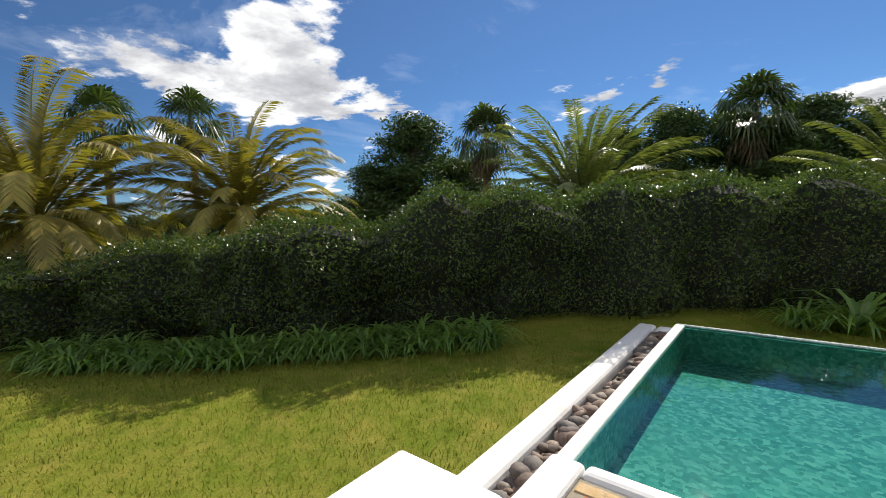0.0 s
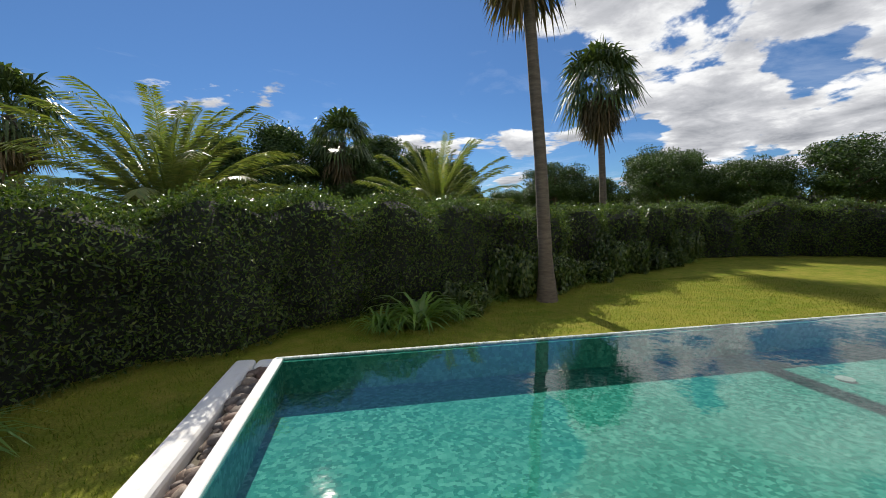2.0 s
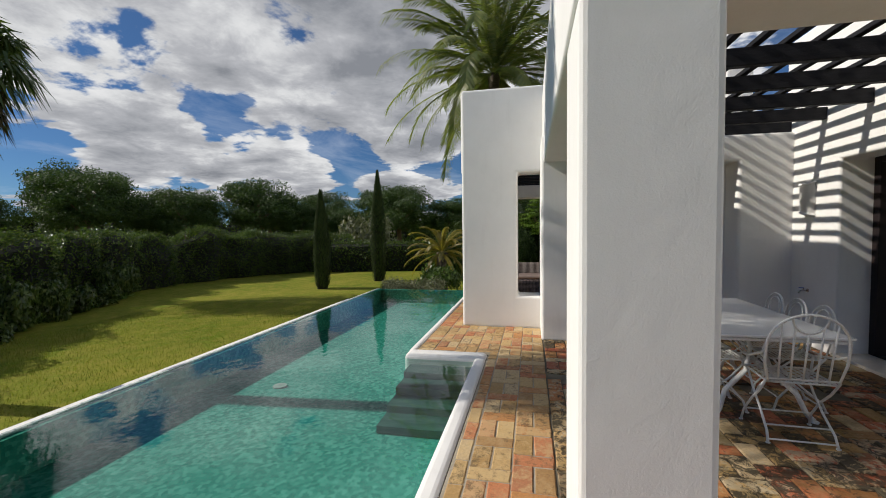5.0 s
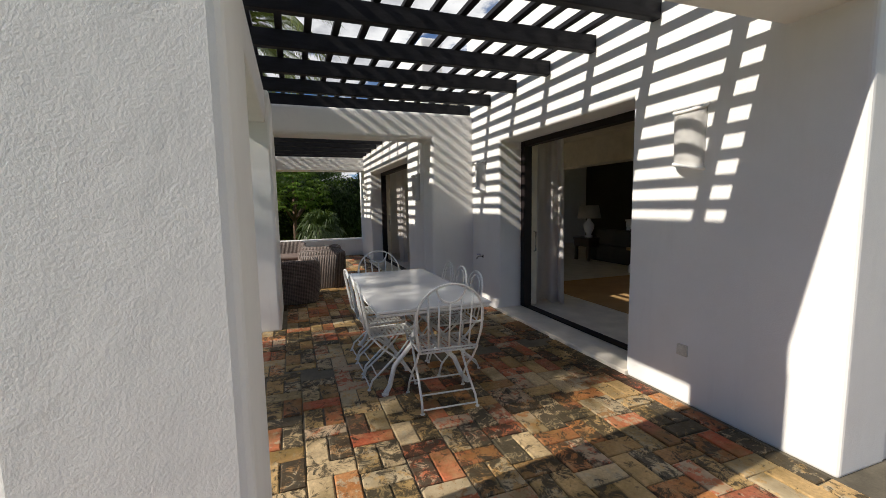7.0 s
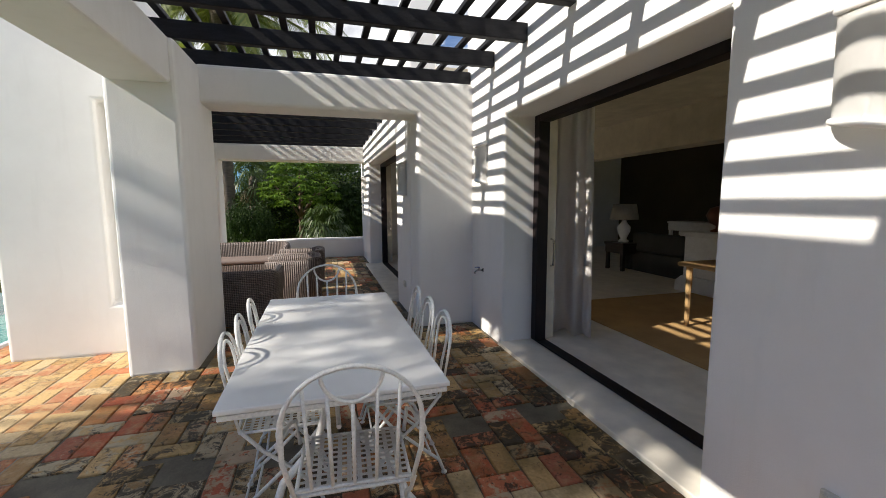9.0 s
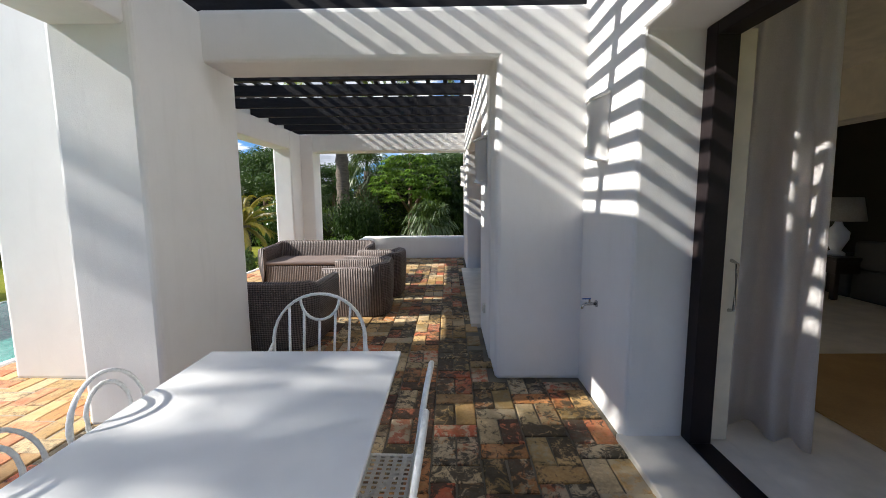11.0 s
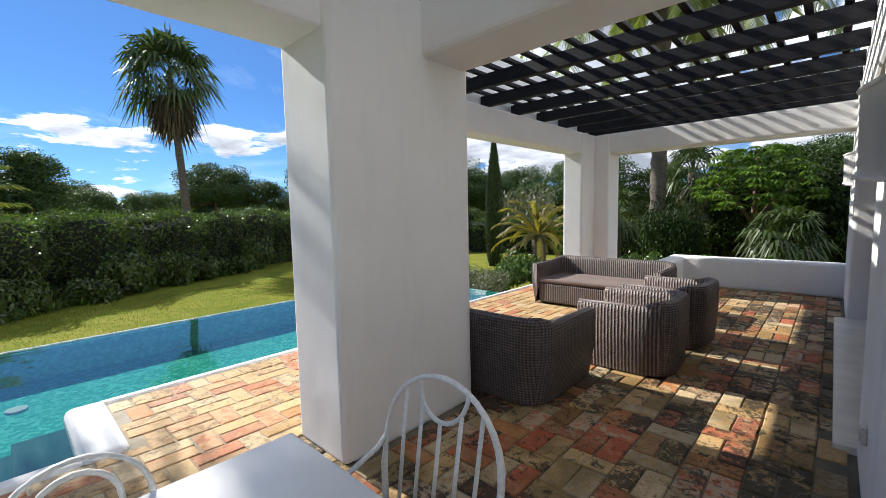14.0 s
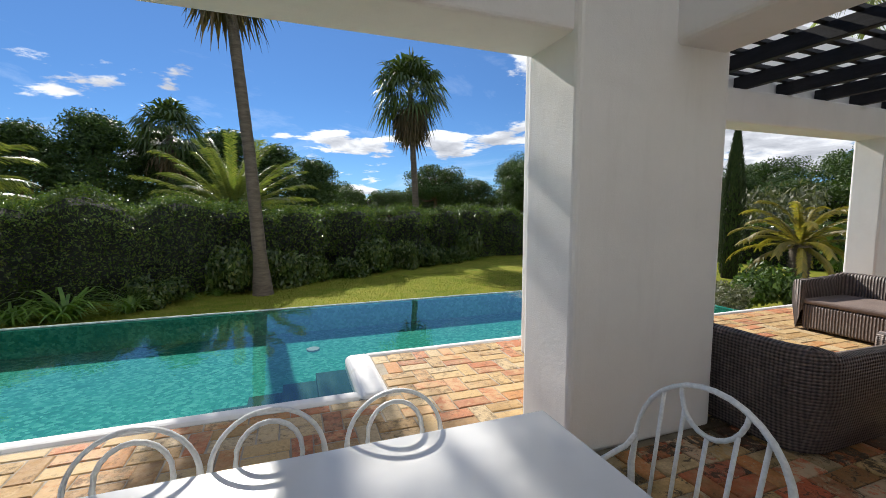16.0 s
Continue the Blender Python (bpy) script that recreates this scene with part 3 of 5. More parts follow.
# ---- ground ----
def ground_z(x, y):
    k = min(max((x + 3.0) / 7.0, 0.0), 1.0)
    k = k * k * (3 - 2 * k)
    return -0.47 - 0.22 * k + 0.05 * noise.noise(Vector((x * 0.12, y * 0.12, 0.3)))


def ground_mesh():
    def axis(lo, hi, far):
        a = [lo - far * (0.5 ** k) for k in range(0, 7)] + list(np.linspace(lo, hi, 56)) + [hi + far * (0.5 ** k) for k in range(6, -1, -1)]
        return a
    xs, ys = axis(-14, 30, 900), axis(-12, 30, 900)
    vs = [(x, y, ground_z(x, y)) for y in ys for x in xs]
    n = len(xs)
    fs = [(j * n + i, j * n + i + 1, (j + 1) * n + i + 1, (j + 1) * n + i) for j in range(len(ys) - 1) for i in range(n - 1)]
    me = bpy.data.meshes.new("ground")
    me.from_pydata(vs, [], fs)
    me.materials.append(GRASS)
    for p in me.polygons:
        p.use_smooth = True
    return me


tagged(new("ground", ground_mesh()), "mown green lawn with yellowish patches", "lawn", kind="structure")


def fast_mesh(name, verts, faces, material, smooth=False):
    me = bpy.data.meshes.new(name)
    me.from_pydata(verts, [], faces)
    me.materials.append(material)
    return me


def lawn_blades():
    rnd = np.random.RandomState(3)
    vs, fs = [], []
    k = 0
    for lo, hi, cnt in (((-9.5, -1.0), (-1.85, 7.5), 52000), ((-1.0, 6.75), (12.0, 12.5), 42000)):
        for _ in range(cnt):
            x, y = rnd.uniform(lo[0], hi[0]), rnd.uniform(lo[1], hi[1])
            z = ground_z(x, y)
            a, h, w = rnd.uniform(0, 6.28), rnd.uniform(0.02, 0.05), rnd.uniform(0.003, 0.006)
            dx, dy = math.cos(a) * w, math.sin(a) * w
            lx, ly = rnd.uniform(-0.02, 0.02, 2)
            vs += [(x - dx, y - dy, z), (x + dx, y + dy, z), (x + lx, y + ly, z + h)]
            fs.append((k, k + 1, k + 2))
            k += 3
    return fast_mesh("grass", vs, fs, BLADE)


BLADE = leaf_mat("grass blade", [(0.11, 0.165, 0.014), (0.17, 0.195, 0.025), (0.24, 0.22, 0.042), (0.13, 0.175, 0.02)], 0.6, 0.3, 0.2)
tagged(new("grass", lawn_blades()), "short mown grass blades on the lawn", "grass", kind="stuff")


# ---- hedges and planting ----
def along(path, step):
    out = []
    for (a, b) in zip(path[:-1], path[1:]):
        pa, pb = Vector(a), Vector(b)
        n = max(1, int((pb.xy - pa.xy).length / step))
        out += [pa.lerp(pb, i / n) for i in range(n)]
    return out + [Vector(path[-1])]


def hedge(name, path, depth, density, leaf, label, lump=0.16, seed=1, group="", bush_w=1.5):
    """path: (x, y, top) along the front foot; the hedge lies to the left of the way walked along it."""
    rnd = np.random.RandomState(seed)
    pts = along(path, 0.3)
    root = new(name)
    root.location = (pts[0].x, pts[0].y, ground_z(pts[0].x, pts[0].y))
    o = root.location.copy()
    rows, nr = [], []
    for i, p in enumerate(pts):
        q = pts[min(i + 1, len(pts) - 1)] - pts[max(i - 1, 0)]
        d = Vector((q.x, q.y, 0)).normalized()
        nr.append(Vector((-d.y, d.x, 0)))

    def surf(i, s):
        """s 0..1: front face foot to top; 1..1.6: top to back; 1.6..2: back."""
        i0 = min(int(i), len(pts) - 2)
        f = i - i0
        p, n = pts[i0].lerp(pts[i0 + 1], f), nr[i0].lerp(nr[i0 + 1], f)
        g = ground_z(p.x, p.y)
        arc_ = i * 0.3 / bush_w + 0.35 * noise.noise(Vector((p.x * 0.5, p.y * 0.5, seed)))
        cush = abs(math.sin(arc_ * math.pi)) - 0.6
        bulge = -0.5 * lump * cush + 0.8 * lump * noise.noise(Vector((p.x * 0.7, p.y * 0.7, s * 2.2 + seed))) + 0.5 * lump * noise.noise(Vector((p.x * 2.1, p.y * 2.1, s * 4.0 + seed)))
        top = p.z + 0.55 * lump * cush + 0.7 * lump * noise.noise(Vector((p.x * 0.8, p.y * 0.8, seed + 9)))
        if s <= 1.0:
            r = 0.22
            z = g + (top - g) * s
            ins = bulge + (0.0 if s < 0.86 else r * ((s - 0.86) / 0.14) ** 2)
            return Vector((p.x, p.y, z)) + n * ins, (-n + Vector((0, 0, 0.3 if s > 0.9 else 0.05))).normalized()
        if s <= 1.6:
            k = (s - 1.0) / 0.6
            return Vector((p.x, p.y, top + 0.06 * math.sin(k * math.pi) + bulge * 0.4)) + n * (0.22 + k * (depth - 0.3)), Vector((0, 0, 1))
        k = (s - 1.6) / 0.4
        return Vector((p.x, p.y, top + (g - top) * k)) + n * depth, n

    # near-black sheet behind the leaves: the hedge's inner shade put into colour
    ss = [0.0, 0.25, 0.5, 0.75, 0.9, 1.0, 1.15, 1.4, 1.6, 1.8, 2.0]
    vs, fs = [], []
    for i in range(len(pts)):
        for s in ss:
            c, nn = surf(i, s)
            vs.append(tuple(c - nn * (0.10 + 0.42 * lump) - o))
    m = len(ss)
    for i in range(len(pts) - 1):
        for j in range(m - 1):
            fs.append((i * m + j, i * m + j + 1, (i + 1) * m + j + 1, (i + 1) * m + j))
    core = new("branch_core", fast_mesh("branch_core", vs, fs, FOLIAGE_SHADE))
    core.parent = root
    vs, fs = [], []
    total = sum((pts[i + 1].xy - pts[i].xy).length for i in range(len(pts) - 1))
    height = np.mean([p.z for p in pts]) + 0.6
    for smin, smax, area in ((0.02, 1.0, total * height), (1.0, 1.6, total * depth)):
        for _ in range(int(area * density)):
            s = rnd.uniform(smin, smax)
            c, nn = surf(rnd.uniform(0, len(pts) - 1), s)
            c = c + nn * (rnd.uniform(-0.10, 0.05) + (rnd.uniform(0.0, 0.20) if rnd.rand() < (0.22 if s > 0.92 else 0.07) else 0)) - o
            v = Vector(rnd.normal(size=3))
            ax = (nn * 0.6 + v * 0.8).normalized()
            t = ax.cross(Vector(rnd.normal(size=3))).normalized()
            b = ax.cross(t)
            L = leaf * rnd.uniform(0.7, 1.35)
            W = L * 0.42
            k = len(vs)
            vs += [tuple(c - t * L), tuple(c + b * W - t * L * 0.1 + ax * 0.15 * L), tuple(c + t * L), tuple(c - b * W - t * L * 0.1 + ax * 0.15 * L)]
            fs += [(k, k + 1, k + 2), (k, k + 2, k + 3)]
    lv = new("leaves", fast_mesh("leaves", vs, fs, HEDGE_LEAF))
    lv.parent = root
    lv["kind"] = "stuff"
    return tagged(root, label, "hedge", group)


hedge("hedge", [(-14, -4.3, 0.85), (-10.5, -0.7, 0.9), (-8.5, 1.5, 0.95), (-6.1, 3.35, 1.25), (-4.6, 4.95, 1.38), (-4.3, 5.3, 1.64), (-3.1, 6.7, 1.68), (-1.5, 8.2, 1.66), (0.6, 9.6, 1.62), (3.0, 11.2, 1.60)], 1.5, 1050, 0.033,
      "tall clipped dark green hedge with small glossy leaves", 0.46, seed=1, bush_w=1.7)
hedge("hedge", [(3.0, 11.2, 1.50), (5.5, 12.8, 1.42), (8.5, 14.6, 1.42), (12, 16.2, 1.45), (16, 16.4, 1.42), (20, 14.8, 1.35), (23.5, 11.8, 1.3)], 1.6, 600, 0.046,
      "tall clipped dark green hedge at the far side of the lawn", 0.55, seed=5, bush_w=1.9)
hedge("low_hedge", [(21.5, 12.4, 0.85), (22.5, 8.0, 0.85), (22.6, 3.0, 0.85)], 1.2, 220, 0.06, "straight low clipped dark hedge behind the cypresses", 0.04, seed=8)
hedge("tall_hedge", [(22.7, 2.9, 2.5), (22.9, -1.5, 2.7), (22.4, -6.5, 2.6)], 1.4, 300, 0.06, "tall dark green hedge closing the garden beyond the terrace", 0.5, seed=9)
hedge("far_wood", [(-70, -10, 1.8), (-55, 22, 2.4), (-30, 45, 2.6), (5, 60, 3.0), (40, 56, 3.2), (60, 36, 3.0), (64, 10, 2.8), (60, -20, 2.8)], 4.0, 26, 0.19, "dark green scrub and woodland edge in the distance", 1.2, seed=12)
AGAP = leaf_mat("strap leaf", [(0.08, 0.16, 0.026), (0.13, 0.23, 0.04), (0.18, 0.28, 0.05), (0.10, 0.19, 0.03)], 0.33, 0.34)


def strap_clump(seed, n, length, width, upright=0.8):
    rnd = random.Random(seed)
    vs, fs = [], []
    for _ in range(n):
        a = rnd.uniform(0, math.tau)
        L = length * rnd.uniform(0.6, 1.15)
        up = upright * rnd.uniform(0.55, 1.15)
        d, s = Vector((math.cos(a), math.sin(a), 0)), Vector((-math.sin(a), math.cos(a), 0))
        o = Vector((rnd.uniform(-0.1, 0.1), rnd.uniform(-0.1, 0.1), 0))
        k = len(vs)
        for i in range(6):
            f = i / 5
            p = o + d * (L * (0.25 * f + 0.55 * f * f)) + Vector((0, 0, L * up * (1.25 * f - 0.95 * f * f * f)))
            w = width * (1 - f ** 3) * (0.7 + 0.3 * min(1, f * 4)) + 0.001
            vs += [tuple(p - s * w), tuple(p + s * w)]
        fs += [(k + 2 * i, k + 2 * i + 1, k + 2 * i + 3, k + 2 * i + 2) for i in range(5)]
    return fast_mesh("leaves", vs, fs, AGAP)


STRAPS = [strap_clump(i, 46, 0.62, 0.018) for i in range(4)]


def strap_plant(x, y, s, label, group, mesh=None):
    ob = new("agapanthus")
    lv = new("leaves", mesh or random.choice(STRAPS))
    lv.parent = ob
    lv["kind"] = "stuff"
    ob.matrix_basis = Matrix.LocRotScale((x, y, ground_z(x, y) - 0.02), Euler((0, 0, random.uniform(0, 6.3))), (s, s, s))
    return tagged(ob, label, "plant", group)


for p in along([(-8.2, 0.5, 0), (-6.0, 2.2, 0), (-4.4, 3.8, 0), (-3.3, 4.9, 0)], 0.27):
    for off in (0.0, 0.42):
        strap_plant(p.x - off * 0.7 + random.uniform(-0.1, 0.1), p.y + off * 0.7 + random.uniform(-0.1, 0.1), random.uniform(0.9, 1.25), "clump of arching dark green strap leaves before the hedge", "agapanthus border")
for p in along([(1.4, 9.6, 0), (3.0, 10.5, 0), (5.4, 12.0, 0), (8.6, 13.9, 0), (12.0, 15.5, 0)], 0.5):
    strap_plant(p.x + random.uniform(-0.15, 0.15), p.y + random.uniform(-0.15, 0.15), random.uniform(0.7, 1.0), "clump of arching dark green strap leaves before the hedge", "agapanthus border")
BIG_STRAP = strap_clump(20, 90, 0.95, 0.028, 0.75)
for x, y, s in ((0.75, 8.45, 1.25), (0.1, 8.35, 0.85), (1.6, 9.0, 0.8)):
    strap_plant(x, y, s, "large clump of arching pale green strap leaves", "strap leaf clumps", BIG_STRAP)

BARK = mat("palm bark", (0.155, 0.125, 0.095), (0.085, 0.068, 0.052), 0.9, scale=4, stretch=(1, 1, 5), fine=40, bump=0.6, dist=0.03)
PINE_BARK = mat("pine bark", (0.16, 0.10, 0.07), (0.10, 0.065, 0.045), 0.95, bump=0.6, dist=0.04)
DATE = leaf_mat("date palm frond", [(0.12, 0.165, 0.05), (0.17, 0.20, 0.065), (0.24, 0.24, 0.085), (0.14, 0.18, 0.055)], 0.36, 0.34)
DATE_GOLD = leaf_mat("golden palm frond", [(0.20, 0.19, 0.045), (0.28, 0.23, 0.055), (0.34, 0.25, 0.06), (0.17, 0.17, 0.045)], 0.42, 0.35)
FAN = leaf_mat("fan palm leaf", [(0.04, 0.07, 0.025), (0.064, 0.094, 0.033), (0.09, 0.118, 0.042)], 0.42, 0.24, 0.35)
FAN_DRY = leaf_mat("dry fan palm leaf", [(0.17, 0.12, 0.07), (0.11, 0.085, 0.05), (0.08, 0.07, 0.04)], 0.7, 0.15, 0.2)
PINE = leaf_mat("pine needles", [(0.032, 0.062, 0.017), (0.048, 0.084, 0.022), (0.072, 0.115, 0.028)], 0.55, 0.2, 0.3)
CYPRESS = leaf_mat("cypress scale leaves", [(0.022, 0.042, 0.014), (0.04, 0.062, 0.02), (0.055, 0.075, 0.024)], 0.7, 0.1, 0.2)
SHRUB = leaf_mat("bright shrub leaf", [(0.032, 0.066, 0.011), (0.054, 0.10, 0.017), (0.095, 0.145, 0.025)], 0.40, 0.22, 0.4)
ROSETTE = leaf_mat("glossy rosette leaf", [(0.075, 0.135, 0.02), (0.12, 0.20, 0.03), (0.18, 0.26, 0.05)], 0.35, 0.3, 0.45)
OLIVE = leaf_mat("grey olive leaf", [(0.12, 0.13, 0.075), (0.16, 0.165, 0.10), (0.09, 0.10, 0.06)], 0.6, 0.2)


def trunk_mesh(pts, radii, material, rings=0.0):
    bm = bmesh.new()
    path = [Vector(p) for p in pts]
    fine, fr = [], []
    n = 40
    for i in range(n + 1):
        f = i / n * (len(path) - 1)
        k = min(int(f), len(path) - 2)
        fine.append(path[k].lerp(path[k + 1], f - k))
        r = radii[k] + (radii[k + 1] - radii[k]) * (f - k)
        fr.append(r * (1 + rings * (i % 2) + 0.04 * noise.noise(Vector((i * 0.7, r, 2)))))
    tube(bm, fine, fr, 12)
    return finish("trunk", bm, material, True)


def frond(rnd, length, arch, azim, lift, pairs, leaf_len, vs, fs, twist=0.0, origin=Vector((0, 0, 0))):
    """A feathered leaf: a rib and two rows of narrow leaflets."""
    d = Vector((math.cos(azim), math.sin(azim), 0))
    side = Vector((-d.y, d.x, 0))
    pts = []
    for i in range(pairs + 1):
        f = i / pairs
        ang = lift - arch * f * f
        pts.append((pts[-1][0] + (d * math.cos(ang) + Vector((0, 0, math.sin(ang)))) * (length / pairs), ang) if pts else (origin.copy(), lift))
    for i, (p, ang) in enumerate(pts):
        f = i / pairs
        t = d * math.cos(ang) + Vector((0, 0, math.sin(ang)))
        u = t.cross(side) * -1
        w = 0.028 * (1 - f) + 0.004
        if i < pairs:
            k = len(vs)
            q = pts[i + 1][0]
            vs += [tuple(p - side * w), tuple(p + side * w), tuple(q + side * w * 0.9), tuple(q - side * w * 0.9)]
            fs.append((k, k + 1, k + 2, k + 3))
        if f < 0.10:
            continue
        L = leaf_len * math.sin(min(1.0, 0.25 + f * 1.2) * math.pi * 0.62) * rnd.uniform(0.85, 1.1)
        for sg in (-1, 1):
            ld = (side * sg * 0.80 + t * 0.95 + u * rnd.uniform(0.05, 0.45) - Vector((0, 0, 0.18))).normalized()
            lw = (t * 0.0046 + u * 0.0023) * max(length, 2.6)
            tip = p + ld * L - Vector((0, 0, 0.12 * L))
            mid = p + ld * L * 0.5
            k = len(vs)
            vs += [tuple(p - lw), tuple(p + lw), tuple(mid + lw * 1.2), tuple(tip), tuple(mid - lw * 1.2)]
            fs.append((k, k + 1, k + 2, k + 3, k + 4))


def date_palm(x, y, base_z, crown_z, radius, fronds, material, seed, label, trunk_r=0.28, droop=1.0, wind=0.0):
    rnd = random.Random(seed)
    root = new("date_palm")
    root.location = (x, y, base_z)
    h = crown_z - base_z
    tr = new("trunk", trunk_mesh([(0, 0, -0.2), (0.03, 0.02, h * 0.5), (0, 0, h)], [trunk_r * 1.15, trunk_r, trunk_r * 1.1], BARK, 0.2))
    tr.parent = root
    vs, fs = [], []
    for i in range(fronds):
        f = i / fronds
        lift = radians(82 - 105 * f + rnd.uniform(-9, 9))
        a = i * 2.39996 + rnd.uniform(-0.2, 0.2)
        frond(rnd, radius * rnd.uniform(0.85, 1.12), (1.0 + 0.35 * (1 - f)) * droop * rnd.uniform(0.8, 1.2), a + wind * math.sin(a), lift, 84, radius * 0.125, vs, fs, 0, Vector((0, 0, h)))
    cr = new("crown", fast_mesh("crown", vs, fs, material))
    cr.parent = root
    return tagged(root, label, "palm tree")


def fan_leaf(rnd, o, d, size, vs, fs, droop):
    """A pleated fan on a stalk."""
    d = d.normalized()
    s = d.cross(Vector((0, 0, 1)))
    s = s.normalized() if s.length > 0.05 else Vector((1, 0, 0))
    u = s.cross(d)
    hub = o + d * size * 0.9
    k = len(vs)
    w = s * 0.02
    vs += [tuple(o - w), tuple(o + w), tuple(hub + w), tuple(hub - w)]
    fs.append((k, k + 1, k + 2, k + 3))
    n = 17
    for i in range(n):
        a = (i / (n - 1) - 0.5) * 3.9
        b = d * math.cos(a) + s * math.sin(a)
        L = size * (0.95 - 0.12 * abs(a)) * rnd.uniform(0.9, 1.1)
        mid = hub + b * L * 0.55 + u * 0.05 * size * (1 if i % 2 else -1)
        tip = hub + b * L - Vector((0, 0, droop * L * rnd.uniform(0.3, 0.75)))
        q = (s * math.cos(a) - d * math.sin(a)) * L * 0.055
        k = len(vs)
        vs += [tuple(hub), tuple(mid + q), tuple(tip), tuple(mid - q)]
        fs.append((k, k + 1, k + 2, k + 3))


def fan_palm(x, y, base_z, crown_z, size, leaves, seed, label, trunk_r=0.17, lean=(0, 0), skirt=0.4, foot=1.35, green=None):
    rnd = random.Random(seed)
    root = new("fan_palm")
    root.location = (x, y, base_z)
    h = crown_z - base_z
    top = Vector((lean[0], lean[1], h))
    tr = new("trunk", trunk_mesh([(0, 0, -0.2), (lean[0] * 0.08, lean[1] * 0.08, h * 0.12), (lean[0] * 0.3, lean[1] * 0.3, h * 0.4), tuple(top)], [trunk_r * foot, trunk_r * 1.12, trunk_r * 0.95, trunk_r * 0.8], BARK, 0.035))
    tr.parent = root
    vs, fs, dv, df = [], [], [], []
    for i in range(leaves):
        f = i / leaves
        el = radians(85 - 120 * f + rnd.uniform(-12, 12))
        a = i * 2.39996 + rnd.uniform(-0.3, 0.3)
        d = Vector((math.cos(a) * math.cos(el), math.sin(a) * math.cos(el), math.sin(el)))
        fan_leaf(rnd, top, d, size * rnd.uniform(0.85, 1.1), vs, fs, 0.75 + 0.6 * f)
    for i in range(int(leaves * skirt)):
        a = i * 2.39996
        el = radians(rnd.uniform(-80, -45))
        d = Vector((math.cos(a) * math.cos(el), math.sin(a) * math.cos(el), math.sin(el)))
        fan_leaf(rnd, top - Vector((0, 0, rnd.uniform(0, size * 0.6))), d, size * rnd.uniform(0.6, 0.9), dv, df, 0.9)
    cr = new("crown", fast_mesh("crown", vs, fs, green or FAN))
    cr.parent = root
    if dv:
        sk = new("dry_skirt", fast_mesh("dry_skirt", dv, df, FAN_DRY))
        sk.parent = root
        tagged(sk, "hanging dry brown fan leaves")
    return tagged(root, label, "palm tree")


def clump_cards(rnd, centres, per, spread, leaf, vs, fs, flat=0.7, up=0.3):
    for c, r in centres:
        for _ in range(per):
            v = Vector((rnd.gauss(0, 1), rnd.gauss(0, 1), rnd.gauss(0, 1)))
            v.normalize()
            p = Vector(c) + Vector((v.x, v.y, v.z * flat)) * r * (0.55 + 0.5 * rnd.random()) * spread
            ax = (v + Vector((rnd.gauss(0, 0.7), rnd.gauss(0, 0.7), rnd.gauss(0, 0.7) + up))).normalized()
            t = ax.cross(Vector((rnd.gauss(0, 1), rnd.gauss(0, 1), rnd.gauss(0, 1)))).normalized()
            b = ax.cross(t)
            L = leaf * rnd.uniform(0.6, 1.4)
            k = len(vs)
            vs += [tuple(p - t * L), tuple(p + b * L * 0.45), tuple(p + t * L), tuple(p - b * L * 0.45)]
            fs.append((k, k + 1, k + 2, k + 3))


def pine_meshes(seed, h, w, layers, per, leaf, umbrella=True):
    rnd = random.Random(seed)
    centres = []
    for i in range(layers):
        f = rnd.random()
        a, rr = rnd.uniform(0, math.tau), math.sqrt(rnd.random()) * w * (0.85 if umbrella else 1.0 - 0.75 * f ** 2.2)
        z = h * (0.62 + 0.34 * math.sqrt(max(0.0, 1 - (rr / w) ** 2)) * rnd.uniform(-0.75, 1.0)) if umbrella else h * (0.14 + 0.80 * f)
        centres.append(((rr * math.cos(a), rr * math.sin(a), z), w * rnd.uniform(0.26, 0.40)))
    vs, fs = [], []
    clump_cards(rnd, centres, per, 1.0, leaf, vs, fs, 0.62)
    crown = fast_mesh("crown", vs, fs, PINE)
    bm = bmesh.new()
    tube(bm, [(0, 0, -0.3), (0.1, 0.05, h * 0.35), (0.05, 0.1, h * 0.62), (0.0, 0.0, h * 0.78)], [h * 0.035, h * 0.026, h * 0.02, h * 0.012], 8)
    for c, r in centres[:9]:
        tube(bm, [(0.05, 0.05, h * (0.45 if umbrella else 0.2)), (c[0] * 0.5, c[1] * 0.5, c[2] * 0.82), (c[0], c[1], c[2])], [h * 0.012, h * 0.008, h * 0.003], 6)
    return finish("trunk", bm, PINE_BARK, True), crown


def tree(name, x, y, z, meshes, s, label, group="", rot=0.0, sz=None, category="tree"):
    root = new(name)
    root.matrix_basis = Matrix.LocRotScale((x, y, z), Euler((0, 0, rot)), (s, s, sz or s))
    for me in meshes:
        ob = new(me.name.split(".")[0], me)
        ob.parent = root
    return tagged(root, label, category, group)


# palms of the garden and of the neighbours
fan_palm(4.05, 10.35, -0.74, 8.0, 1.15, 34, 3, "very tall slender fan palm with a grey leaning trunk", 0.145, (-0.62, 0.0), 1.0, 1.9)
fan_palm(10.7, 19.1, -0.75, 7.1, 1.25, 52, 5, "tall fan palm with a ragged drooping crown behind the hedge", 0.16, (-0.3, 0.1), 1.0)
date_palm(-13.0, 1.4, -0.6, 1.7, 3.7, 70, DATE_GOLD, 11, "golden green feather palm behind the hedge", 0.3, 1.05)
date_palm(-11.7, 5.4, -0.6, 1.7, 3.3, 76, DATE_GOLD, 12, "golden green feather palm behind the hedge", 0.3)
fan_palm(-28.0, 5.9, -0.6, 7.0, 1.3, 34, 13, "tall fan palm far behind the hedge", 0.2)
fan_palm(-24.5, 8.9, -0.6, 6.8, 1.2, 34, 14, "tall fan palm far behind the hedge", 0.2)
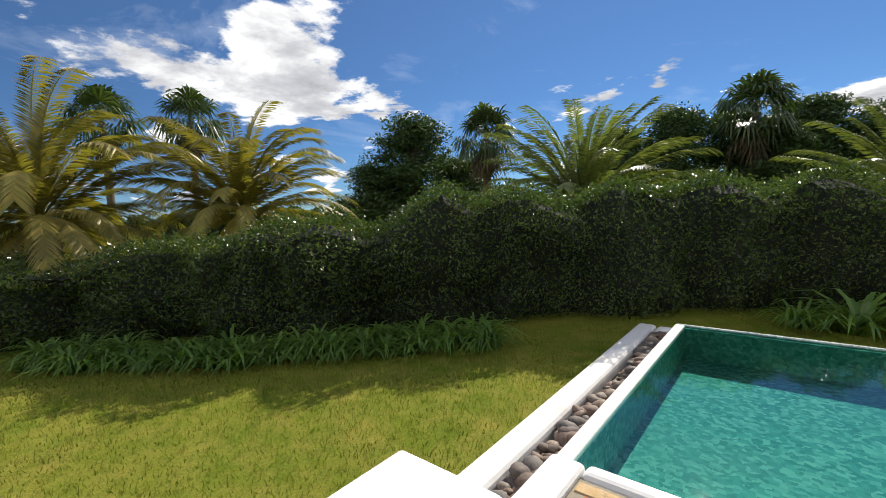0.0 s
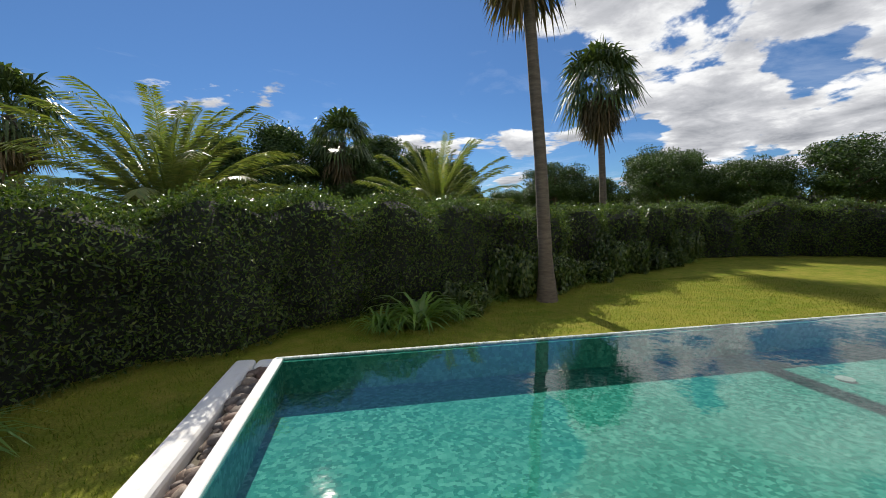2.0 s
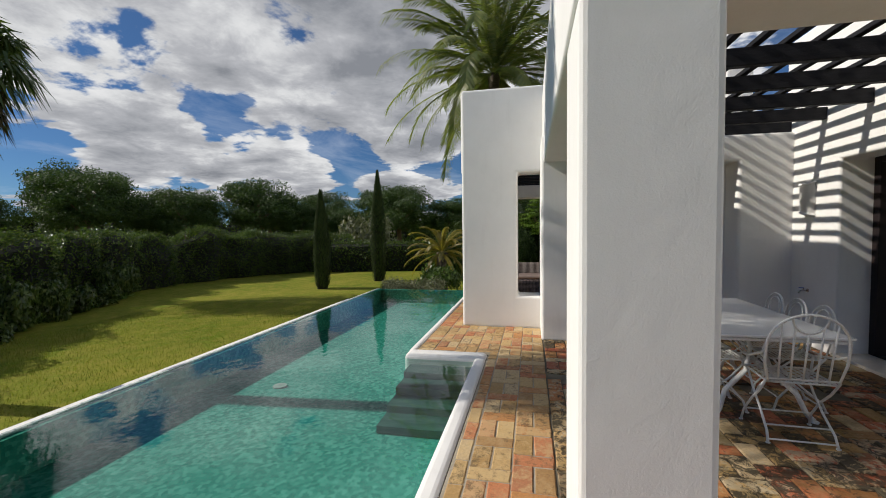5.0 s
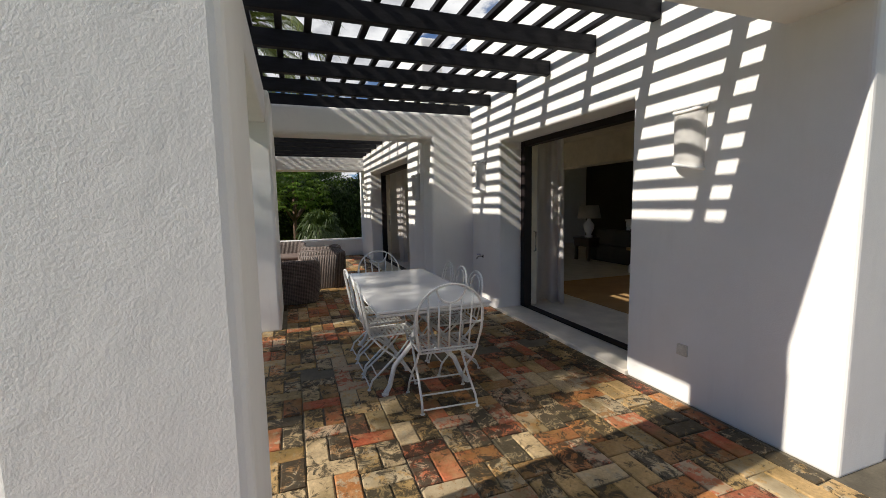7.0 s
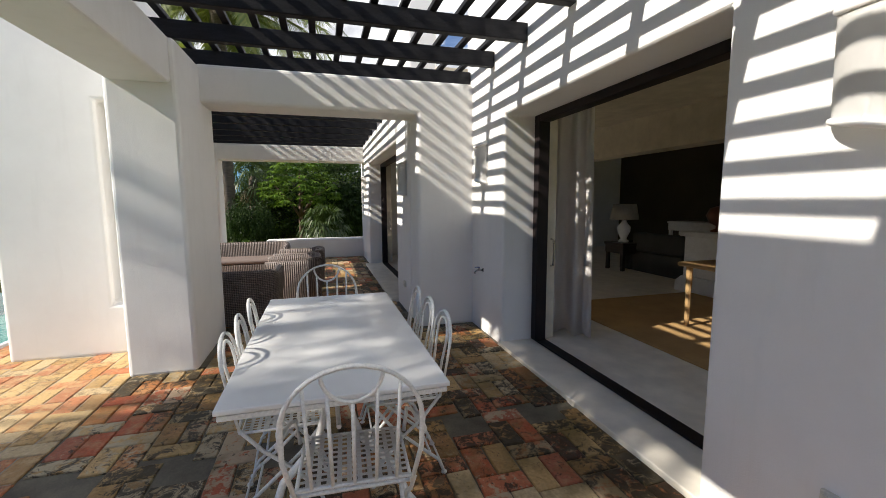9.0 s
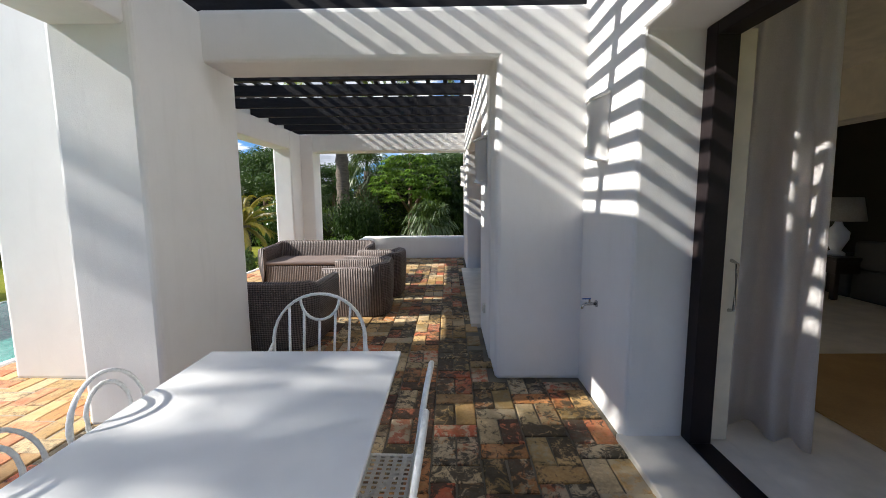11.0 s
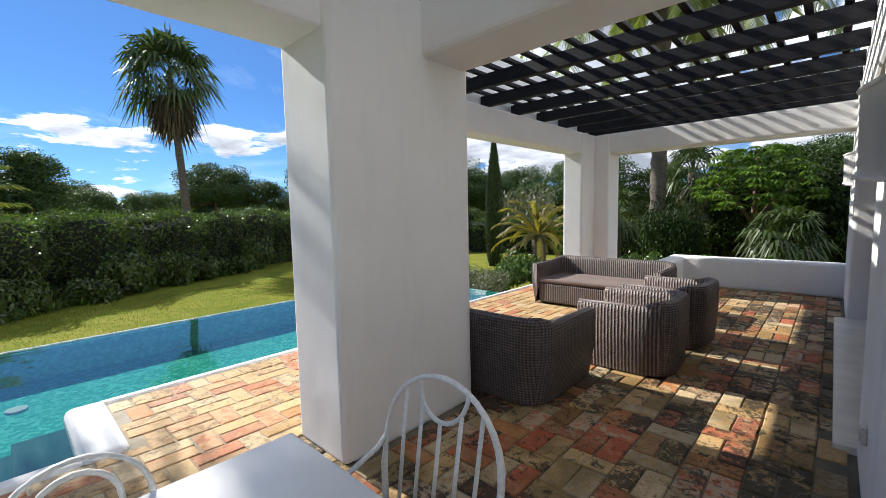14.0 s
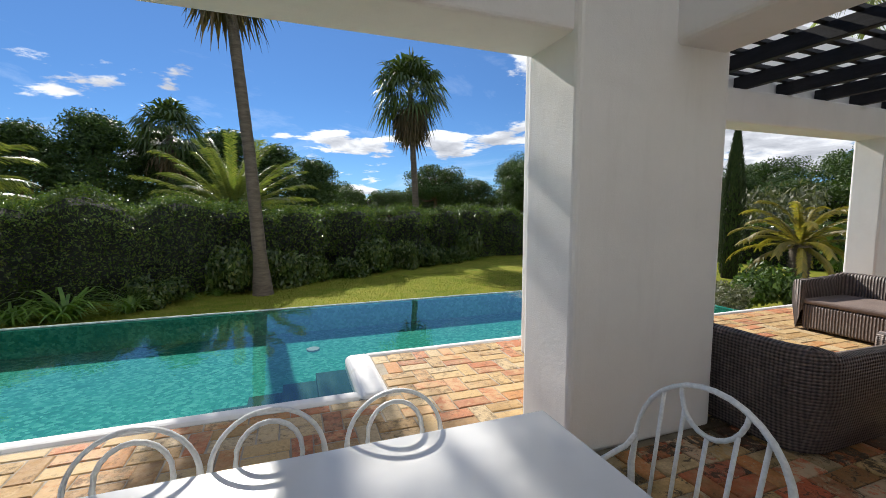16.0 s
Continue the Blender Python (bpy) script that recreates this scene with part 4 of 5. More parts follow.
fan_palm(-10.8, 16.2, -0.6, 4.7, 1.0, 40, 15, "tall fan palm behind the hedge", 0.2, skirt=0.6)
date_palm(-5.2, 13.2, -0.6, 1.3, 3.6, 92, DATE, 16, "grey-green feather palm behind the hedge", 0.32, 0.62)
fan_palm(-1.6, 27.0, -0.6, 5.7, 1.35, 40, 17, "fan palm among pines behind the hedge", 0.22)
date_palm(2.6, 17.6, -0.6, 1.3, 3.2, 60, DATE, 18, "grey-green feather palm behind the hedge", 0.32, 0.45)
date_palm(20.5, 3.3, -0.6, 8.9, 5.7, 72, DATE, 19, "tall date palm with a broad arching crown beyond the terrace", 0.22)

PINES = [pine_meshes(30 + i, 8.0, 3.4, 60, 420, 0.095) for i in range(3)]
far = [(15.5, 47.4, 5.2), (21.6, 47.9, 6.4), (27.1, 48.1, 5.8), (34.4, 45.7, 7.5), (42, 45, 6.8), (24.6, 55, 7.3), (29.2, 38.7, 6.7), (34.7, 34.3, 6.5), (40.1, 30, 6.1), (42.5, 26.5, 5.8), (44.0, 21.8, 5.4), (43.7, 15.6, 5.8), (46.1, 10.7, 5.8),
       (31.5, 43, 6.0), (38, 37, 5.8), (19, 52, 5.5), (47, 18, 6.2), (37.5, 40.5, 6.2), (46, 33, 5.5), (11, 50, 5.0), (49, 5, 6), (50, -2, 6.5)]
far += [(57 * math.sin(radians(a)) + 2, 57 * math.cos(radians(a)), 4.6 + 1.6 * math.sin(a * 1.7)) for a in range(8, 112, 13)]
for i, (x, y, top) in enumerate(far):
    s = (top + 0.8) / 7.6 * (0.78, 1.04, 0.90, 1.12, 0.84)[i % 5]
    tree("umbrella_pine", x, y, -0.8, PINES[i % 3], s * (1.05 + 0.1 * (i % 3)), "dark green umbrella pine in the distance", "far umbrella pines", i * 1.7, s)
DENSE = [pine_meshes(40 + i, 8.0, 2.4, 150, 190, 0.085, False) for i in range(2)]
for i, (x, y, top, s) in enumerate([(-15.6, 16.3, 6.6, 1.25), (-13.9, 18.2, 4.4, 1.0), (-17.4, 15.0, 4.2, 0.9), (-5.4, 27.6, 6.9, 1.15), (-2.6, 29.4, 6.6, 1.1), (0.6, 32.5, 7.2, 1.3), (3.6, 32.0, 6.2, 1.2), (-8.0, 26.5, 6.0, 1.0), (-0.5, 27.4, 5.2, 0.9), (6.5, 33.5, 5.5, 1.0)]):
    tree("pine_tree", x, y, -0.7, DENSE[i % 2], s, "dense dark green pine behind the hedge", "pines behind the hedge", i * 2.1, (top + 0.7) / 7.9)


def bush_mesh(seed, n, per, leaf, material, flat=0.8):
    rnd = random.Random(seed)
    centres = [((rnd.uniform(-0.6, 0.6), rnd.uniform(-0.6, 0.6), rnd.uniform(0.25, 0.75)), rnd.uniform(0.32, 0.5)) for _ in range(n)]
    vs, fs = [], []
    clump_cards(rnd, centres, per, 1.0, leaf, vs, fs, flat)
    return fast_mesh("leaves", vs, fs, material)


def bush(x, y, z, sx, sy, sz, mesh, label, name="shrub"):
    ob = new(name)
    lv = new("leaves", mesh)
    lv.parent = ob
    lv["kind"] = "stuff"
    ob.matrix_basis = Matrix.LocRotScale((x, y, z), Euler((0, 0, x * 3)), (sx, sy, sz))
    return tagged(ob, label, "shrub")


def cypress(x, y, top, w, seed):
    rnd = random.Random(seed)
    g = -0.74
    root = new("cypress")
    root.location = (x, y, g)
    h = top - g
    vs, fs = [], []
    for _ in range(5200):
        f = rnd.random() ** 0.8
        r = w * (0.75 + 0.25 * math.sin(f * 2.6)) * (1 - f ** 2.6) * (0.78 + 0.3 * rnd.random()) + 0.01
        a = rnd.uniform(0, math.tau)
        p = Vector((r * math.cos(a), r * math.sin(a), 0.12 + f * h))
        d = Vector((math.cos(a) * 0.35, math.sin(a) * 0.35, 1)).normalized()
        s = Vector((-math.sin(a), math.cos(a), rnd.uniform(-0.5, 0.5))) * 0.022
        L = rnd.uniform(0.08, 0.17)
        k = len(vs)
        vs += [tuple(p - s), tuple(p + s), tuple(p + d * L)]
        fs.append((k, k + 1, k + 2))
    c = new("crown", fast_mesh("crown", vs, fs, CYPRESS))
    c.parent = root
    # near-black cone, far wider than a trunk, paints the shade inside the crown
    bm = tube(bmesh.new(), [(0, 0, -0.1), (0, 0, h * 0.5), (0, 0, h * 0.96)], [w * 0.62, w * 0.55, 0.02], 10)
    t = new("trunk", finish("trunk", bm, FOLIAGE_SHADE, True))
    t.parent = root
    return tagged(root, "narrow dark green column cypress on the lawn", "tree", "pair of cypresses")


cypress(15.2, 9.55, 2.95, 0.33, 1)
cypress(17.8, 8.2, 4.0, 0.36, 2)

def umbrella_tree(x, y, z, h, r):
    """A small tree with drooping rosettes of leaflets."""
    rnd = random.Random(61)
    vs, fs = [], []
    for _ in range(330):
        a, b = rnd.uniform(0, math.tau), rnd.uniform(-0.5, 1.0)
        rr = r * math.sqrt(max(0.05, 1 - b * b * 0.8)) * rnd.uniform(0.55, 1.05)
        c = Vector((rr * math.cos(a), rr * math.sin(a), h * 0.68 + b * h * 0.30))
        n = 8
        for i in range(n):
            q = i / n * math.tau + rnd.uniform(-0.1, 0.1)
            d, s = Vector((math.cos(q), math.sin(q), -0.55)), Vector((-math.sin(q), math.cos(q), 0))
            L = rnd.uniform(0.17, 0.25)
            k = len(vs)
            vs += [tuple(c), tuple(c + d * L * 0.55 + s * L * 0.2 + Vector((0, 0, 0.04))), tuple(c + d * L), tuple(c + d * L * 0.55 - s * L * 0.2 + Vector((0, 0, 0.04)))]
            fs.append((k, k + 1, k + 2, k + 3))
    bm = tube(bmesh.new(), [(0, 0, -0.2), (0.05, 0.02, h * 0.4), (0, 0, h * 0.9)], [0.10, 0.08, 0.03], 8)
    for i in range(6):
        a = i * 1.1
        tube(bm, [(0.04, 0.02, h * 0.4), (r * 0.4 * math.cos(a), r * 0.4 * math.sin(a), h * 0.6), (r * 0.75 * math.cos(a), r * 0.75 * math.sin(a), h * 0.72)], [0.05, 0.035, 0.015], 6)
    tree("umbrella_tree", x, y, z, (finish("trunk", bm, PINE_BARK, True), fast_mesh("crown", vs, fs, ROSETTE)), 1.0, "small tree with drooping glossy light green rosettes")


ROUND = bush_mesh(3, 14, 260, 0.075, HEDGE_LEAF)
BRIGHT = bush_mesh(4, 12, 260, 0.07, SHRUB)
DARK_LEAF = leaf_mat("dark garden leaf", [(0.012, 0.025, 0.007), (0.022, 0.042, 0.010), (0.038, 0.064, 0.016)], 0.5, 0.12, 0.12)
DARK_BIG = bush_mesh(6, 26, 420, 0.032, DARK_LEAF)
TALL_LIGHT = bush_mesh(7, 16, 260, 0.05, SHRUB)
GREY = bush_mesh(5, 16, 220, 0.05, OLIVE)
bush(19.2, 5.4, -0.75, 1.2, 1.2, 2.3, TALL_LIGHT, "round clipped bright green bush beyond the pool")
bush(13.9, 4.6, -0.65, 0.75, 0.75, 1.0, BRIGHT, "low bright green bush at the pool end")
bush(12.6, 4.7, -0.65, 0.55, 0.7, 0.75, GREY, "low grey-green shrub at the pool end")
bush(12.3, 5.6, -0.65, 0.5, 0.5, 0.7, GREY, "low grey-green shrub at the pool end")
bush(13.6, 5.9, -0.65, 0.7, 0.7, 0.6, GREY, "low grey-green shrub at the pool end")
bush(18.0, 2.2, -0.65, 1.0, 1.0, 2.25, DARK_BIG, "big round dark green clipped bush beyond the terrace")
bush(27.4, 12.7, -0.7, 2.2, 2.2, 3.4, GREY, "grey-green olive tree beyond the hedge", "olive_tree")
bush(21.8, -1.4, -0.7, 2.0, 2.2, 3.4, DARK_BIG, "tall dark green bush beyond the terrace")
bush(25.0, 1.5, -0.7, 2.6, 3.6, 2.1, DARK_BIG, "tall dark green bush beyond the terrace")
bush(22.0, -4.5, -0.7, 2.4, 2.6, 4.6, DARK_BIG, "tall dark green bush beyond the terrace")
umbrella_tree(20.2, 0.6, -0.7, 3.9, 1.45)
for i in range(7):
    bush(15.2 + 0.3 * (i % 2), -0.6 + i * 0.55, -0.65, 0.6, 0.6, 0.95, BRIGHT, "bright green ground cover beyond the low wall", "ground_cover")
date_palm(15.1, 4.75, -0.7, 0.75, 1.35, 34, DATE_GOLD, 51, "small golden feather palm with a stout trunk at the pool end", 0.17)
fan_palm(22.0, 2.6, -0.7, 2.6, 0.8, 26, 52, "fan palm beyond the terrace", 0.2, skirt=0.2)
fan_palm(17.6, -0.25, -0.7, 0.6, 0.58, 46, 53, "low fan palm beyond the terrace", 0.15, skirt=0.0)
fan_palm(19.5, 4.3, -0.7, 1.2, 0.7, 24, 54, "low fan palm beyond the terrace", 0.15, skirt=0.0)
for i, p in enumerate(along([(1.9, 9.9, 0), (3.4, 11.0, 0), (5.4, 12.3, 0), (8.6, 14.2, 0), (12.0, 15.8, 0)], 1.15)):
    bush(p.x, p.y - 0.25, ground_z(p.x, p.y) - 0.1, 0.62 + 0.2 * (i % 3), 0.6, 0.75 + 0.2 * ((i * 7) % 4), ROUND, "low rounded dark green shrub at the hedge foot")


# ---- pergolas ----
def pergola(name, xs, y0, y1, slats, x0, x1, label):
    root = new(name)
    root.location = ((x0 + x1) / 2, (y0 + y1) / 2, LEDGE)
    o = root.location
    for x in xs:
        b = part("beam", boxed(Vector((x - 0.04, y0, LEDGE + 0.002)) - o, Vector((x + 0.04, y1, LEDGE + 0.15)) - o, 0.008), BLACK_WOOD, root)
    y = slats
    while y < y1 - 0.03:
        part("slat", boxed(Vector((x0, y - 0.030, LEDGE + 0.152)) - o, Vector((x1, y + 0.030, LEDGE + 0.192)) - o, 0.005), BLACK_WOOD, root)
        y += 0.235
    return tagged(root, label, "pergola")


pergola("pergola", [2.80 + 0.718 * i for i in range(7)], -1.962, 1.165, -1.83, 2.30, 7.42, "black stained timber pergola of beams and slats")
pergola("pergola", [7.50 + 0.735 * i for i in range(8)] + [13.12], -1.272, 2.495, -1.12, 7.43, 13.50, "black stained timber pergola of beams and slats")


# ---- doors and fittings ----
def sliding_door(name, x0, x1, y, top, label):
    root = new(name)
    root.location = (x1, y, 0)
    o = root.location
    def p(n, lo, hi, m, lab="", bev=0.006):
        return part(n, boxed(Vector(lo) - o, Vector(hi) - o, bev), m, root, lab)
    p("door_frame", (x1 - 0.10, y - 0.10, 0.036), (x1, y + 0.02, top), DARK_METAL)
    p("door_frame", (x0, y - 0.10, 0.036), (x0 + 0.06, y + 0.02, top), DARK_METAL)
    p("door_frame", (x0 + 0.06, y - 0.10, top - 0.07), (x1 - 0.10, y + 0.02, top), DARK_METAL)
    p("door_track", (x0 + 0.06, y - 0.10, 0.036), (x1 - 0.10, y + 0.02, 0.052), DARK_METAL)
    st = p("door_panel", (x1 - 0.05, y - 0.22, 0.04), (x1 + 0.02, y - 0.102, top - 0.02), STILE, "cream sliding door stile")
    bm = tube(bmesh.new(), [Vector(q) - o for q in ((x1 - 0.058, y - 0.17, 0.82), (x1 - 0.10, y - 0.17, 0.83), (x1 - 0.10, y - 0.17, 1.09), (x1 - 0.048, y - 0.17, 1.10))], 0.011, 8)
    part("handle", bm, CHROME, st, "brushed steel pull handle")
    return tagged(root, label, "door", kind="structure")


sliding_door("door_1", 3.73, 6.11, -2.32, 2.34, "open sliding door in a dark bronze frame")
sliding_door("door_2", 8.38, 12.15, -1.58, 2.36, "open sliding door in a dark bronze frame")


def curtain(x, y, w, h, folds, label, seed):
    rnd = random.Random(seed)
    bm = bmesh.new()
    n, m = folds * 10, 14
    grid = []
    for j in range(m + 1):
        f = j / m
        row = []
        for i in range(n + 1):
            u = i / n
            ww = w * (0.78 + 0.30 * f)
            amp = 0.035 + 0.035 * f
            px = (u - 0.5) * ww + 0.03 * f * math.sin(u * 9 + seed)
            py = amp * math.sin(u * folds * math.tau + 0.7 * math.sin(f * 2 + u * 5)) - 0.10 * f * f * u
            row.append(bm.verts.new((px, py, h * (1 - f) + (0.0 if j < m else 0.02 * math.sin(u * 14)))))
        grid.append(row)
    for j in range(m):
        for i in range(n):
            bm.faces.new((grid[j][i], grid[j][i + 1], grid[j + 1][i + 1], grid[j + 1][i]))
    bmesh.ops.solidify(bm, geom=bm.faces[:], thickness=0.006)
    root = part("curtain", bm, CURTAIN, None, label, True)
    root.location = (x, y, 0.04)
    return tagged(root, category="curtain")


curtain(6.12, -2.76, 0.50, 2.75, 3, "white linen curtain gathered at the side of the open door", 1).rotation_euler = (0, 0, radians(48))
curtain(11.6, -1.95, 0.75, 2.75, 6, "white linen curtain gathered at the side of the open door", 2)


def wall_lamp(x, y, z, label, s=1.0):
    """A half-round plaster uplighter with a dipping lower rim and rolled edges."""
    root = new("wall_lamp")
    root.location = (x, y, z)
    bm = bmesh.new()
    n, m, r = 18, 10, 0.118
    rows = []
    for j in range(m + 1):
        f = j / m
        row = []
        for i in range(n + 1):
            a = math.pi * i / n
            rr = r * (0.92 + 0.08 * f)
            front = math.sin(a)
            zz = -0.175 + 0.36 * f - 0.05 * (1 - f) * (front * 0.0 + 0.5 * (1 + math.cos(a))) + 0.035 * f * (front - 0.5) * -1
            row.append(bm.verts.new((-rr * math.cos(a), rr * 0.86 * front, zz)))
        rows.append(row)
    for j in range(m):
        for i in range(n):
            bm.faces.new((rows[j][i], rows[j][i + 1], rows[j + 1][i + 1], rows[j + 1][i]))
    rims = [[tuple(v.co) for v in rows[0]], [tuple(v.co) for v in rows[m]]]
    bmesh.ops.solidify(bm, geom=bm.faces[:], thickness=0.012)
    part("shade", bm, CERAMIC, root, smooth=True)
    for pts in rims:
        part("rim", tube(bmesh.new(), pts, 0.013, 8), CERAMIC, root, smooth=True)
    part("back_plate", boxed((-0.05, -0.002, -0.12), (0.05, 0.012, 0.10), 0.003), CERAMIC, root)
    return tagged(root, label, "wall lamp", "terrace wall lamps")


LAMP = "half-round white plaster wall lamp with rolled rims"
wall_lamp(3.18, -1.960, 1.94, LAMP)
wall_lamp(6.64, -1.960, 1.92, LAMP)
wall_lamp(7.68, -1.270, 1.80, LAMP)
wall_lamp(12.75, -1.270, 1.92, LAMP)


def tap():
    root = new("garden_tap")
    root.location = (6.63, -1.962, 0.71)
    root.scale = (0.8, 0.8, 0.8)
    part("flange", disc(bmesh.new(), (0, 0, 0), 0.03, 0.012), CHROME, root).matrix_basis = pose(0, 0, 0, -90)
    part("body", tube(bmesh.new(), [(0, 0.0, 0), (0, 0.06, 0.0), (0, 0.10, -0.002), (0, 0.125, -0.02), (0, 0.13, -0.045)], [0.012, 0.014, 0.013, 0.011, 0.011], 10), CHROME, root, smooth=True)
    part("stem", tube(bmesh.new(), [(0, 0.065, 0.01), (0, 0.065, 0.04)], 0.009, 8), CHROME, root)
    part("lever", boxed((-0.008, 0.055, 0.04), (0.008, 0.13, 0.05), 0.002), BLUE_PLASTIC, root, "blue plastic lever")
    return tagged(root, "small chrome garden tap with a blue lever on the wall", "tap")


tap()


def socket(x, y, z, label):
    root = new("wall_socket")
    root.location = (x, y, z)
    part("plate", boxed((-0.042, 0, -0.042), (0.042, 0.02, 0.042), 0.004), IVORY, root)
    part("flap", boxed((-0.030, 0.0202, -0.030), (0.030, 0.027, 0.030), 0.003), IVORY, root)
    return tagged(root, label, "socket")


socket(3.17, -1.964, 0.39, "ivory weatherproof socket on the white wall")
socket(7.75, -1.274, 0.38, "ivory weatherproof socket on the white wall")


# ---- dining set ----
def dining_table():
    root = new("dining_table")
    root.location = (4.73, -0.25, 0)
    part("tabletop", boxed((-0.91, -0.45, 0.724), (0.91, 0.45, 0.745), 0.006), TABLE_WHITE, root, "glossy white enamelled top")
    part("apron", boxed((-0.90, -0.44, 0.697), (0.90, 0.44, 0.719), 0.004), WHITE_IRON, root)
    part("batten", boxed((-0.86, -0.40, 0.7185), (0.86, 0.40, 0.7245)), DARK_METAL, root)
    for sx in (-1, 1):
        for sy in (-1, 1):
            pts = [(sx * (0.50 + 0.04), sy * 0.10, 0.69), (sx * 0.52, sy * 0.05, 0.55), (sx * 0.55, sy * 0.10, 0.36), (sx * 0.58, sy * 0.26, 0.20), (sx * 0.62, sy * 0.31, 0.06), (sx * 0.64, sy * 0.35, 0.012)]
            part("leg", tube(bmesh.new(), pts, [0.018, 0.018, 0.02, 0.02, 0.02, 0.022], 8), WHITE_IRON, root, smooth=True)
            part("foot", disc(bmesh.new(), (sx * 0.645, sy * 0.355, 0.0), 0.028, 0.012, 12), WHITE_IRON, root)
        part("crossbar", tube(bmesh.new(), [(sx * 0.54, -0.40, 0.688), (sx * 0.54, 0.40, 0.688)], 0.014, 6), WHITE_IRON, root)
    part("stretcher", tube(bmesh.new(), [(-0.55, 0, 0.42), (0, 0, 0.38), (0.55, 0, 0.42)], 0.012, 6), WHITE_IRON, root)
    return tagged(root, "long white enamelled iron table on curved legs", "table")


dining_table()


def arc(cx, cz, rx, rz, a0, a1, n, yb, lean=0.0):
    return [(cx + rx * math.cos(a0 + (a1 - a0) * i / n), yb + lean * (cz + rz * math.sin(a0 + (a1 - a0) * i / n)), cz + rz * math.sin(a0 + (a1 - a0) * i / n)) for i in range(n + 1)]


def perforated_seat(bm, w, d, z, n=11):
    """A sheet with square holes and a rolled rim."""
    def lines(half):
        step = 2 * half / n
        return [-half] + [q for k in range(n) for q in (-half + step * (k + 0.24), -half + step * (k + 0.76))] + [half]
    xs, ys = lines(w), lines(d)
    grid = [[bm.verts.new((x, y, z)) for x in xs] for y in ys]
    for j in range(len(ys) - 1):
        for i in range(len(xs) - 1):
            if not (i % 2 and j % 2):
                bm.faces.new((grid[j][i], grid[j][i + 1], grid[j + 1][i + 1], grid[j + 1][i]))
    bmesh.ops.solidify(bm, geom=bm.faces[:], thickness=0.003)
    return bm


def iron_chair(name, wide, arms, label):
    """A folding iron chair; it faces +y, with its back at the rear."""
    root = new(name)
    hw = 0.245 if arms else 0.162
    R = 0.008
    lean = -0.17
    back = -0.20
    top = 0.95 if arms else 0.875
    spring = top - hw * 0.95

    def at(x, z):
        return (x, back + lean * (z - 0.45), z)

    def bar(n, pts, r=R, flat=1.0):
        return part(n, tube(bmesh.new(), pts, r, 6, flat), WHITE_IRON, root, smooth=True)

    hoop = [at(-hw * 0.86, 0.44), at(-hw, spring - 0.12), at(-hw, spring)] + [at(hw * math.cos(a), spring + (top - spring) * math.sin(a)) for a in [math.pi * (1 - i / 16) for i in range(1, 16)]] + [at(hw, spring), at(hw, spring - 0.12), at(hw * 0.86, 0.44)]
    bar("back_hoop", hoop, 0.012 if arms else 0.010, 0.7)
    if arms:
        ru = 0.105
        zc = spring + (top - spring) * math.sin(math.acos(ru / hw))
        bar("back_scroll", [at(ru * math.cos(a), zc + 0.115 * math.sin(a)) for a in [math.pi + math.pi * i / 12 for i in range(13)]], R)
        for x in (-0.165, -0.085, 0.0, 0.085, 0.165):
            zt = (spring + (top - spring) * math.sqrt(1 - (x / hw) ** 2)) if abs(x) > ru else zc - 0.115 * math.sqrt(1 - (x / ru) ** 2)
            bar("back_bar", [at(x * 0.92, 0.47), at(x, zt)], R * 0.9)
    else:
        iw = 0.095
        hi = top - 0.035
        bar("back_scroll", [at(-iw * 0.75, 0.47), at(-iw * 0.8, hi - 0.22), at(-iw, hi - 0.11)] + [at(iw * math.cos(a), hi - 0.10 + 0.10 * math.sin(a)) for a in [math.pi * (1 - i / 10) for i in range(1, 10)]] + [at(iw, hi - 0.11), at(iw * 0.8, hi - 0.22), at(iw * 0.75, 0.47)], R)
    bar("back_rail", [at(-hw * 0.87, 0.47), at(hw * 0.87, 0.47)], R * 0.9)
    sw, sd = hw * 0.86, 0.19
    seat = part("seat", perforated_seat(bmesh.new(), sw, sd, 0.445), WHITE_IRON, root, "perforated white sheet seat")
    seat.location = (0, 0.0, 0)
    bar("seat_rim", [(-sw, -sd, 0.442), (sw, -sd, 0.442), (sw, sd, 0.442), (-sw, sd, 0.442), (-sw, -sd, 0.442)], R)
    for s in (-1, 1):
        bar("leg", [at(s * hw * 0.9, 0.46), (s * hw * 0.9, -0.10, 0.34), (s * hw * 0.9, 0.02, 0.24), (s * hw * 0.92, 0.14, 0.10), (s * hw * 0.95, 0.17, 0.006)], R * 1.15)
        bar("leg", [(s * hw * 0.8, 0.17, 0.44), (s * hw * 0.8, 0.06, 0.30), (s * hw * 0.8, -0.06, 0.19), (s * hw * 0.84, -0.19, 0.08), (s * hw * 0.86, -0.22, 0.006)], R * 1.15)
        for y in (0.17, -0.22):
            part("foot", disc(bmesh.new(), (s * hw * (0.95 if y > 0 else 0.86), y, 0.0), 0.016, 0.008, 8), WHITE_IRON, root)
        if arms:
            zt = spring - 0.02
            bar("armrest", [at(s * hw, zt), (s * (hw + 0.015), back - 0.01, zt - 0.045), (s * (hw + 0.03), back + 0.13, zt - 0.10), (s * (hw + 0.015), back + 0.30, zt - 0.13), (s * hw, back + 0.37, 0.545), (s * hw * 0.93, back + 0.36, 0.44)], R * 1.2)
    bar("stretcher", [(-hw * 0.86, -0.215, 0.03), (hw * 0.86, -0.215, 0.03)], R * 0.8)
    bar("stretcher", [(-hw * 0.84, -0.15, 0.11), (hw * 0.84, -0.15, 0.11)], R * 0.8)
